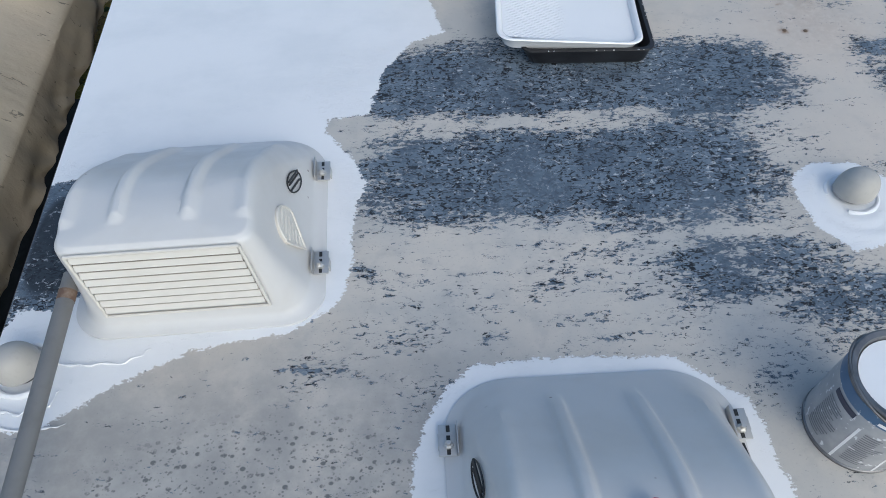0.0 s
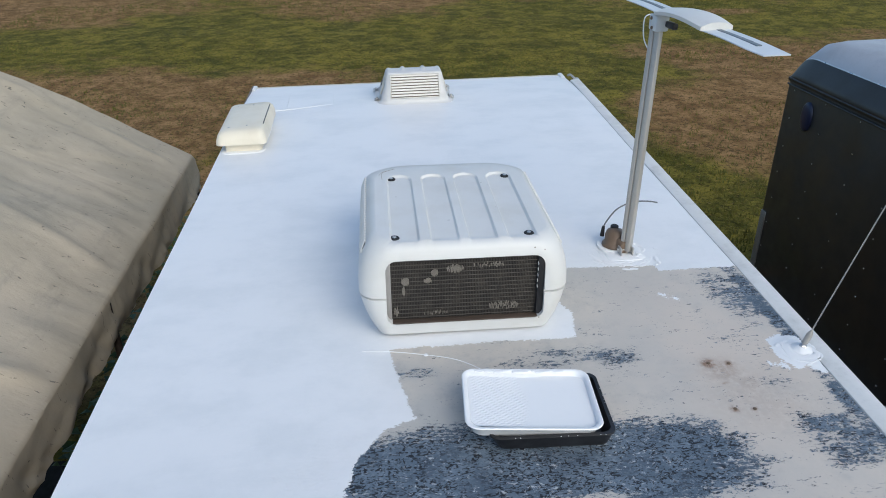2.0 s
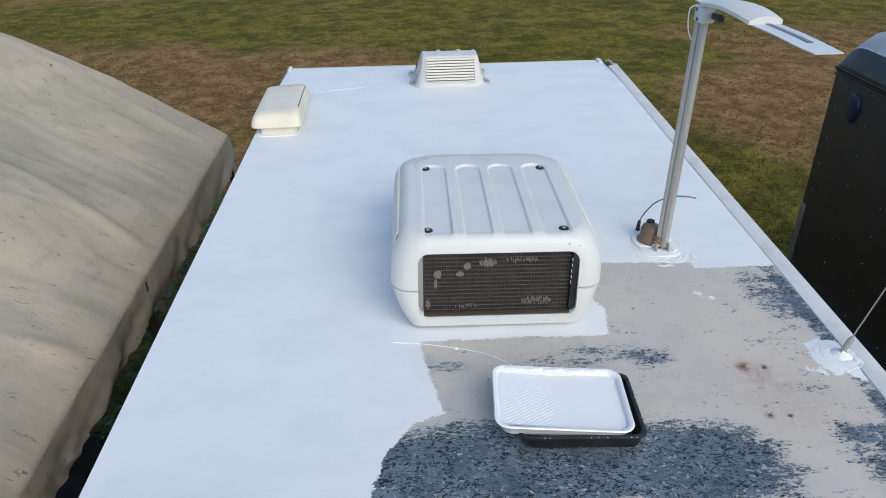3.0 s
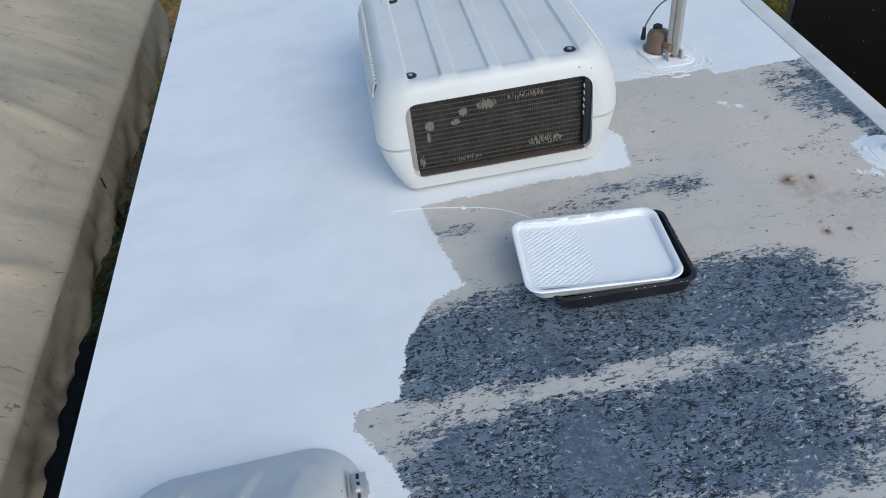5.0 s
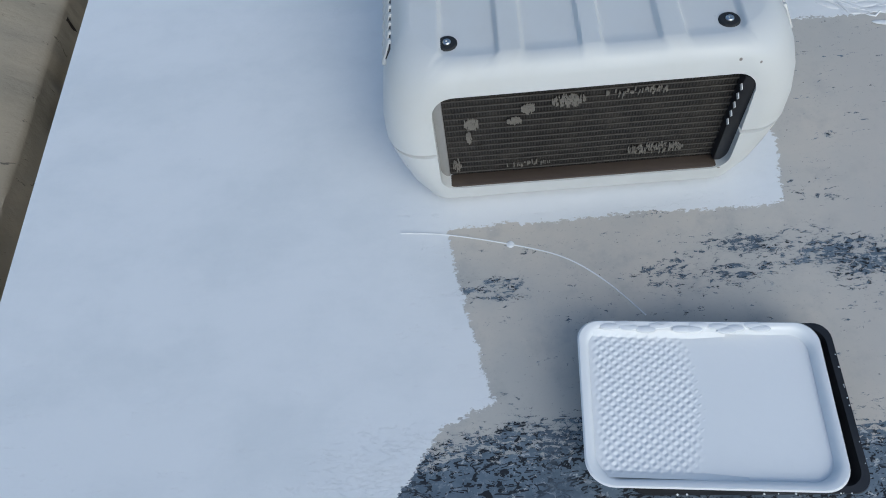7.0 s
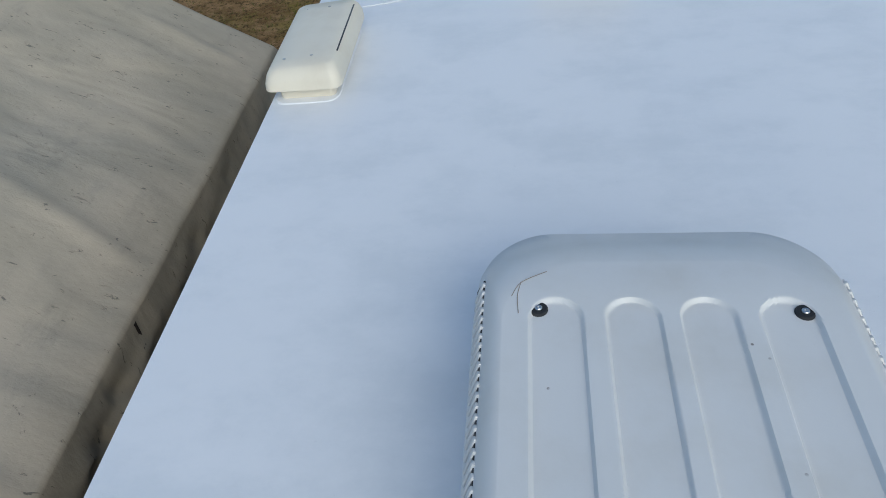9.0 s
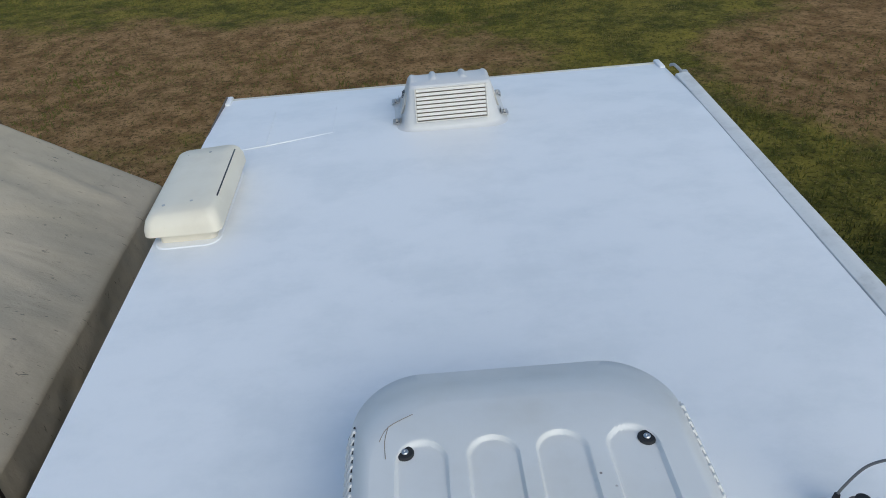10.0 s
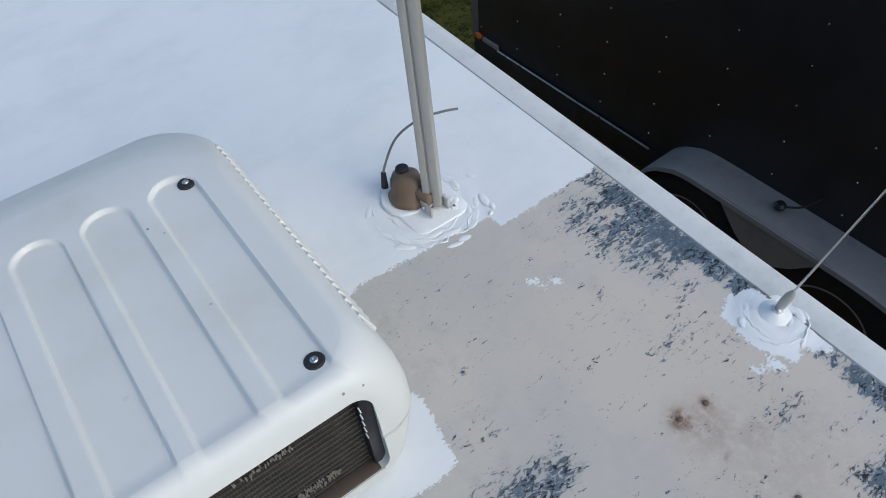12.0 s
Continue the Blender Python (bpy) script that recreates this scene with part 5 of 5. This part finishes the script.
def make_cargo_trailer():
    t = thing("cargo_trailer", "black enclosed cargo trailer with a grey metal roof and tandem wheels", "trailer", (2.98, 0, GROUND))
    L0, L1, W, Z0, Z1 = -1.2, 5.88, 2.0, 0.56, 2.36

    def fall(y):                           # the roof rounds over at the front
        u = max(0.0, min(1.0, (y - L1 + 0.20) / 0.196))
        return 1 - math.sqrt(1 - u * u)

    bm = bmesh.new()
    box(bm, (0, L0, Z0), (W, L1, Z1 - 0.05), 0.012)
    part("body", bm, TRAILER, t, "black riveted side skin")
    bm = bmesh.new()                       # rounded cove along the roof edge
    prof = [(-0.006, Z1 - 0.075), (-0.012, Z1 - 0.055), (-0.012, Z1 - 0.03), (-0.005, Z1 - 0.006), (0.012, Z1 + 0.020), (0.030, Z1 + 0.056), (0.050, Z1 + 0.093), (0.068, Z1 + 0.119), (0.072, Z1 + 0.108), (0.050, Z1 + 0.060), (0.03, Z1)]
    rows = []
    for y in [L0 - 0.004] + [L0 + (L1 - 0.22 - L0) * k / 12 for k in range(1, 13)] + [L1 - d for d in (0.19, 0.16, 0.12, 0.08, 0.05, 0.025, 0.01, -0.002)]:
        rows.append([bm.verts.new((x, y, z - fall(y) * (0.05 * max(0.0, min(1.0, (z - Z1 + 0.06) / 0.06)) + 0.6 * max(0.0, x)))) for x, z in prof])
    for a, b in zip(rows, rows[1:]):
        for k in range(len(prof)):
            bm.faces.new((a[k], b[k], b[(k + 1) % len(prof)], a[(k + 1) % len(prof)]))
    bm.faces.new(rows[0])
    bm.faces.new(rows[-1][::-1])
    part("roof_cove", bm, TRAILER, t, "black rounded roof trim", 60)
    bm = bmesh.new()
    n, k2 = 40, 16
    grid = []
    for j in range(n + 1):
        y = L0 + (L1 - 0.25 - L0) * j / 28 if j <= 28 else L1 - 0.25 + 0.247 * math.sin(0.5 * math.pi * (j - 28) / 12)
        drop = 0.125 * fall(y)
        row = []
        for i in range(k2 + 1):
            x = 0.012 + (W - 0.024) * (0.5 - 0.5 * math.cos(math.pi * i / k2))
            e = min(x, W - x)
            z = Z1 + 0.238 + 0.02 * math.sin(math.pi * i / k2) - 0.255 * max(0.0, 1 - e / 0.24) ** 2 - drop * (0.4 + 1.2 * min(1.0, e / 0.24)) + 0.004 * noise.noise(Vector((x * 3, y * 2.2, 0)))
            row.append(bm.verts.new((x, y, z)))
        grid.append(row)
    for j in range(n):
        for i in range(k2):
            bm.faces.new((grid[j][i], grid[j][i + 1], grid[j + 1][i + 1], grid[j + 1][i]))
    part("roof_sheet", bm, TRAILROOF, t, "grey galvanised roof sheet", 60)
    bm = bmesh.new()
    tube(bm, [(0.074, L0, Z1 + 0.119), (0.074, L1 - 0.19, Z1 + 0.119), (0.074, L1 - 0.10, Z1 + 0.106), (0.074, L1 - 0.03, Z1 + 0.072)], 0.006, 8)
    part("roof_seam", bm, STEEL, t)
    for z in (Z1 - 0.05, Z1 - 0.095):
        bm = bmesh.new()
        tube(bm, [(-0.012, L0, z), (-0.012, L1 - 0.01, z)], 0.008, 8)
        part("trim_strip", bm, BLACK, t)
    # rivets in upright lines
    bm = bmesh.new()
    rng = random.Random(11)
    y = L1 - 0.1
    while y > L0 + 0.1:
        for k in range(8):
            z = Z0 + 0.10 + 0.225 * k
            m = Matrix.Translation((-0.001, y + rng.uniform(-0.004, 0.004), z + rng.uniform(-0.005, 0.005))) @ pose(0, 0, 0, 0, -90, 0)
            turned(bm, [(0.006, 0), (0.0045, 0.003), (0.001, 0.004)], 6, m)
        y -= 0.406
    part("rivets", bm, STEEL, t, "small bright rivets")["kind"] = "stuff"
    # stone guard at the front corner
    bm = bmesh.new()
    box(bm, (-0.006, L1 - 0.07, Z0), (0.05, L1 + 0.006, Z0 + 0.62), 0.004)
    guard = part("stone_guard", bm, TREAD, t, "tread-plate stone guard")
    bm = bmesh.new()
    for k in range(26):
        for j in range(3):
            box(bm, (-0.009, L1 - 0.062 + 0.022 * j + 0.005 * (k % 2), Z0 + 0.02 + 0.023 * k), (-0.005, L1 - 0.048 + 0.022 * j + 0.005 * (k % 2), Z0 + 0.024 + 0.023 * k))
    part("tread_ribs", bm, TREAD, guard)["kind"] = "stuff"
    # lower rail, amber lamp and its base
    bm = bmesh.new()
    box(bm, (-0.010, L0, Z0 - 0.20), (0.05, L1 - 0.02, Z0 - 0.002), 0.004)
    part("lower_rail", bm, BLACK, t)
    bm = bmesh.new()
    tube(bm, [(-0.014, 4.12, Z0 - 0.004), (-0.014, L1 - 0.30, Z0 - 0.004)], 0.007, 8)
    part("lower_trim", bm, STEEL, t, "thin bright lower trim")
    bm = bmesh.new()
    box(bm, (-0.030, L1 - 0.115, Z0 + 0.005), (0.0, L1 - 0.055, Z0 + 0.045), 0.010)
    part("marker_lamp", bm, ORANGE, t, "amber side marker lamp")
    bm = bmesh.new()
    box(bm, (-0.018, L1 - 0.30, Z0 - 0.004), (0.0, L1 - 0.125, Z0 + 0.035), 0.006)
    part("lamp_base", bm, FENDER, t)
    # blue oval side vent
    bm = bmesh.new()
    turned(bm, [(0.075, 0.0), (0.072, 0.012), (0.06, 0.020), (0.03, 0.023), (0.002, 0.024)], 28, Matrix.Translation((0, 5.56, Z1 - 0.27)) @ pose(0, 0, 0, 0, -90, 0) @ Matrix.Diagonal((1.5, 0.9, 1, 1)))
    part("side_vent", bm, NAVY, t, "navy oval side vent", 50)
    # fender over two wheels
    bm = bmesh.new()
    ys = [(4.07, 0.36), (4.02, 0.54), (3.94, 0.675), (3.82, 0.757), (3.68, 0.795), (3.3, 0.80), (2.9, 0.80), (2.62, 0.795), (2.44, 0.765), (2.33, 0.68), (2.24, 0.55), (2.19, 0.36)]
    rows = []
    for i, (_, y, z) in enumerate(smooth_line([(0, y, z) for y, z in ys])):
        rows.append([bm.verts.new(p) for p in ((0.0, y, z), (-0.22, y, z), (-0.245, y, z - 0.012), (-0.25, y, z - 0.04), (-0.235, y, z - 0.04), (0.0, y, z - 0.015))])
    for a, b in zip(rows, rows[1:]):
        for k in range(6):
            bm.faces.new((a[k], a[(k + 1) % 6], b[(k + 1) % 6], b[k]))
    bm.faces.new(rows[0][::-1])
    bm.faces.new(rows[-1])
    bmesh.ops.recalc_face_normals(bm, faces=bm.faces)
    fender = part("fender", bm, FENDER, t, "dull grey metal fender", 40)
    bm = bmesh.new()                        # skirt between the wheels
    c = [(3.50, 0.795), (2.80, 0.795), (2.86, 0.74), (2.98, 0.61), (3.08, 0.54), (3.22, 0.54), (3.32, 0.61), (3.44, 0.74)]
    a, b = [bm.verts.new((-0.238, y, z)) for y, z in c], [bm.verts.new((-0.228, y, z)) for y, z in c]
    bm.faces.new(a)
    bm.faces.new(b[::-1])
    for i in range(len(c)):
        bm.faces.new((a[i], b[i], b[(i + 1) % len(c)], a[(i + 1) % len(c)]))
    bmesh.ops.recalc_face_normals(bm, faces=bm.faces)
    part("fender_skirt", bm, FENDER, fender)
    # wheels
    first = None
    for y in (3.64, 2.72):
        if first is None:
            axis = Matrix.Translation((-0.120, y, 0.373)) @ pose(0, 0, 0, 0, -90, 0) @ Matrix.Diagonal((1.08, 1.08, 1.0, 1.0))
            first = part("wheel", (lambda q: (turned(q, [(0.05, -0.09), (0.05, 0.03)], 20), q)[1])(bmesh.new()), BLACK, t)
            first.matrix_basis = axis
            bm = bmesh.new()
            turned(bm, [(0.20, -0.10), (0.30, -0.10), (0.338, -0.075), (0.345, 0.0), (0.338, 0.075), (0.30, 0.10), (0.215, 0.098), (0.20, 0.085), (0.20, -0.10)], 48, cap=False)
            part("tyre", bm, TYRE, first, "black tyre", 40)
            bm = bmesh.new()
            turned(bm, [(0.205, 0.088), (0.195, 0.093), (0.185, 0.06), (0.15, 0.045), (0.12, 0.062), (0.06, 0.066), (0.055, 0.09), (0.03, 0.098)], 40)
            rim = part("rim", bm, BLACK, first, "dark steel rim with a pale lip", 40)
            bm = bmesh.new()
            turned(bm, [(0.198, 0.092), (0.203, 0.097), (0.209, 0.096), (0.212, 0.090)], 40, cap=False)
            part("rim_lip", bm, FENDER, rim)
            for k in range(8):
                bm = bmesh.new()
                a0 = radians(45 * k)
                turned(bm, [(0.016, 0.0), (0.015, 0.006)], 12, Matrix.Translation((0.155 * math.cos(a0), 0.155 * math.sin(a0), 0.047)))
                part("rim_hole", bm, FENDER, rim)
        else:
            copy_thing(first, Matrix.Translation((-0.120, y, 0.373)) @ pose(0, 0, 0, 0, -90, 0) @ Matrix.Diagonal((1.08, 1.08, 1.0, 1.0)))
    # chain of the wheel-side plug
    bm = bmesh.new()
    tube(bm, smooth_line([(-0.004, 3.05, 0.92), (-0.06, 3.10, 0.86), (-0.11, 3.17, 0.84)]), 0.006, 8)
    turned(bm, [(0.028, 0.0), (0.032, 0.02), (0.02, 0.035)], 14, pose(-0.12, 3.19, 0.828))
    part("plug", bm, BLACK, t, "small black plug on a lead")
    bm = bmesh.new()
    box(bm, (0.2, L0 + 0.1, 0.40), (W - 0.2, L1 - 0.05, Z0), 0.01)
    part("chassis", bm, BLACK, t)
    # tongue and jack
    bm = bmesh.new()
    for x in (0.25, W - 0.25):
        tube(bm, [(x, L1 - 0.06, 0.47), (W / 2, L1 + 1.25, 0.47)], 0.045, 8)
    part("tongue", bm, BLACK, t)
    bm = bmesh.new()
    tube(bm, [(W / 2, L1 + 1.0, 0.05), (W / 2, L1 + 1.0, 0.95)], 0.03, 12)
    turned(bm, [(0.10, 0.0), (0.10, 0.05)], 16, pose(W / 2, L1 + 1.0, 0.0))
    tube(bm, [(W / 2, L1 + 1.0, 0.92), (W / 2 - 0.18, L1 + 1.0, 0.92)], 0.012, 8)
    part("jack", bm, BLACK, t)
    return t


make_cargo_trailer()

# ---- canvas shelter on the other side ----


def make_shelter():
    s = thing("canvas_shelter", "peaked tan canvas shelter with a sagging wrinkled roof on steel posts", "canopy", (0, 0, 0))
    ex, ez, rx, rz = -1.715, -0.60, -3.35, 0.29
    y0, y1 = -1.5, 6.30
    nu, nv = 84, 300
    verts, rows = [], []
    prof_n = nu + 1

    def fold(u, y):
        """Sag between the rafters and slanting wrinkles."""
        bay = 0.5 - 0.5 * math.cos(2 * math.pi * (y - 6.3) / 2.05)
        f = -0.085 * bay * math.sin(math.pi * min(1.0, u)) * (0.35 + 0.65 * (1 - u))
        f += 0.050 * noise.noise(Vector((u * 1.0 + 4, y * 1.3 - u * 1.1, 0.3)))
        c1 = noise.noise(Vector((u * 0.9, y * 3.0 - u * 2.2, 2.0)))
        c2 = noise.noise(Vector((u * 1.7, y * 6.5 + u * 2.6, 8.0)))
        f += 0.012 * (1 - abs(c1) * 2.2) * (0.35 + 0.5 * u) + 0.004 * (1 - abs(c2) * 2.0)
        for yc, lean in ((6.02, 0.30), (4.55, 0.55), (3.2, -0.25), (1.9, 0.2)):    # pulled creases running down the slope
            f += 0.022 * math.exp(-((y - yc + lean * (u - 0.5)) / 0.045) ** 2) * (0.4 + 0.6 * u)
        f += 0.006 * noise.noise(Vector((u * 11, y * 9, 5.0)))
        return f
    bm = bmesh.new()
    grid = []
    for j in range(nv + 1):
        y = y0 + (y1 - y0) * j / nv
        row = []
        for i in range(nu + 1):
            u = i / nu
            if u < 0.78:                   # slope from the ridge to the eave
                k = u / 0.78
                x, z = rx + (ex - rx) * k, rz + (ez - rz) * k
                z += fold(k, y) * (1 - smoothstep(k, 0.90, 1.0)) + 0.03 * math.sin(math.pi * k)
                x += 0.018 * noise.noise(Vector((0, y * 1.7, 9))) * k
            else:                          # hanging skirt
                k = (u - 0.78) / 0.22
                wob = 0.030 * noise.noise(Vector((y * 3.2 + k, k * 1.5, 3))) + 0.014 * (1 - 2.4 * abs(noise.noise(Vector((y * 9 - k * 1.5, k * 1.2, 7)))))
                x = ex + 0.018 * noise.noise(Vector((0, y * 1.7, 9))) + 0.004 * math.sin(k * math.pi * 0.5) + wob * k
                z = ez - k * (0.19 + 0.022 * (y - 2.0) * smoothstep(y, 2.0, 3.0) + 0.045 * noise.noise(Vector((y * 1.1, 1, 0))) + 0.014 * noise.noise(Vector((y * 6, 2, 0))))
            end = smoothstep(y, y1 - 0.10, y1)
            row.append(bm.verts.new((x, y - 0.02 * end, z - 0.05 * end * end)))
        grid.append(row)
    for j in range(nv):
        for i in range(nu):
            bm.faces.new((grid[j][i], grid[j][i + 1], grid[j + 1][i + 1], grid[j + 1][i]))
    bmesh.ops.recalc_face_normals(bm, faces=bm.faces)
    bmesh.ops.solidify(bm, geom=bm.faces[:], thickness=0.006)
    part("canvas_slope", bm, CANVAS, s, "", 42)
    bm = bmesh.new()                        # far slope and gable ends
    a = [bm.verts.new(p) for p in ((rx, y0, rz), (rx, y1, rz - 0.03), (2 * rx - ex, y1, ez), (2 * rx - ex, y0, ez), (2 * rx - ex, y1, ez - 0.28), (2 * rx - ex, y0, ez - 0.28))]
    bm.faces.new((a[0], a[1], a[2], a[3]))
    bm.faces.new((a[3], a[2], a[4], a[5]))
    bmesh.ops.solidify(bm, geom=bm.faces[:], thickness=0.006)
    part("canvas_slope", bm, CANVAS, s)
    bm = bmesh.new()
    g = []
    for i in range(25):
        k = i / 24
        x = ex + (2 * rx - 2 * ex) * k
        zt = rz - (rz - ez) * abs(2 * k - 1) - 0.045
        g.append((bm.verts.new((x, y1 - 0.03, zt)), bm.verts.new((x, y1 - 0.015 + 0.02 * noise.noise(Vector((x * 4, 0, 0))), ez - 0.27))))
    for p, q2 in zip(g, g[1:]):
        bm.faces.new((p[0], q2[0], q2[1], p[1]))
    bmesh.ops.solidify(bm, geom=bm.faces[:], thickness=0.005)
    part("gable_flap", bm, CANVAS, s)
    for y in (6.22, 4.05, 1.9, -0.3):
        for x in (ex + 0.012, 2 * rx - ex - 0.012):
            bm = bmesh.new()
            tube(bm, [(x - 0.03, y, GROUND - 0.02), (x - 0.03, y, ez - 0.03)], 0.021, 12)
            part("post", bm, POST, s)
    return s


make_shelter()

# ---- weeds and grass ----


def make_weeds():
    rng = np.random.default_rng(5)
    vs, fs = [], []
    for _ in range(1700):
        x, y = rng.uniform(-2.6, -1.15), rng.uniform(4.6, 8.6)
        h = rng.uniform(0.05, 0.38) * (1.4 if -2.2 < x < -1.3 else 0.6)
        a, l, w = rng.uniform(0, 6.28), rng.uniform(0.05, 0.12), rng.uniform(0.02, 0.045)
        c, s2 = math.cos(a), math.sin(a)
        b = len(vs)
        z = GROUND + h
        vs += [(x, y, z), (x + c * l * 0.5 - s2 * w, y + s2 * l * 0.5 + c * w, z + 0.02), (x + c * l, y + s2 * l, z - 0.01), (x + c * l * 0.5 + s2 * w, y + s2 * l * 0.5 - c * w, z + 0.02)]
        vs += [(x - 0.003, y, GROUND - 0.03), (x + 0.003, y, GROUND - 0.03)]
        fs += [(b, b + 1, b + 2, b + 3), (b + 4, b + 5, b)]
    me = bpy.data.meshes.new("weeds")
    me.from_pydata(vs, [], fs)
    tagged(part_mesh("weeds", me, LEAF, None, "", 0), "low green broad-leaved weeds between camper and shelter", "weeds", kind="stuff")


def make_grass():
    rng = np.random.default_rng(9)
    vs, fs = [], []
    n = 0
    while n < 26000:
        x, y = rng.uniform(-11, 13), 7 + 20 * rng.random() ** 1.4
        if x > 2.9 and y < 7.2:
            continue
        g = noise.noise(Vector((x * 0.25, y * 0.25, 4))) + 0.5 * noise.noise(Vector((x * 0.9, y * 0.9, 1)))
        if g < rng.uniform(-0.5, 0.35):
            continue
        n += 1
        for _ in range(3):
            a, h, w = rng.uniform(0, 6.28), rng.uniform(0.02, 0.06), rng.uniform(0.004, 0.010)
            dx, dy = rng.uniform(-0.04, 0.04, 2)
            b = len(vs)
            z = GROUND - 0.045
            vs += [(x + dx - w * math.cos(a), y + dy - w * math.sin(a), z), (x + dx + w * math.cos(a), y + dy + w * math.sin(a), z), (x + 1.7 * dx, y + 1.7 * dy, z + h + 0.02)]
            fs.append((b, b + 1, b + 2))
    me = bpy.data.meshes.new("grass")
    me.from_pydata(vs, [], fs)
    tagged(part_mesh("grass", me, BLADE, None, "", 0), "short tufts of drying green and tan grass", "grass", kind="stuff")


def make_shade_sheet():
    """Slightly rumpled black sheet added along the camper in place of ground shade."""
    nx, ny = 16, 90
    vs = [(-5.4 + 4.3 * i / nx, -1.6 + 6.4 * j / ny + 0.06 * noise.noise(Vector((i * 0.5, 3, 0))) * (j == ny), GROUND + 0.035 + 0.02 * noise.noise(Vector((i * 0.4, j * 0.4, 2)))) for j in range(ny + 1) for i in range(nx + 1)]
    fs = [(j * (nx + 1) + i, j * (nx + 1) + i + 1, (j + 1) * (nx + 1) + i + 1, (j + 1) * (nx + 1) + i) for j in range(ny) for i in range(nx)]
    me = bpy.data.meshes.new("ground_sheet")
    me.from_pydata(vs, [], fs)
    tagged(part_mesh("ground_sheet", me, SHADE_SHEET, None, "", 60), "added black sheet in place of the deep shade between camper and shelter", "ground sheet")


make_weeds()
make_grass()
make_shade_sheet()
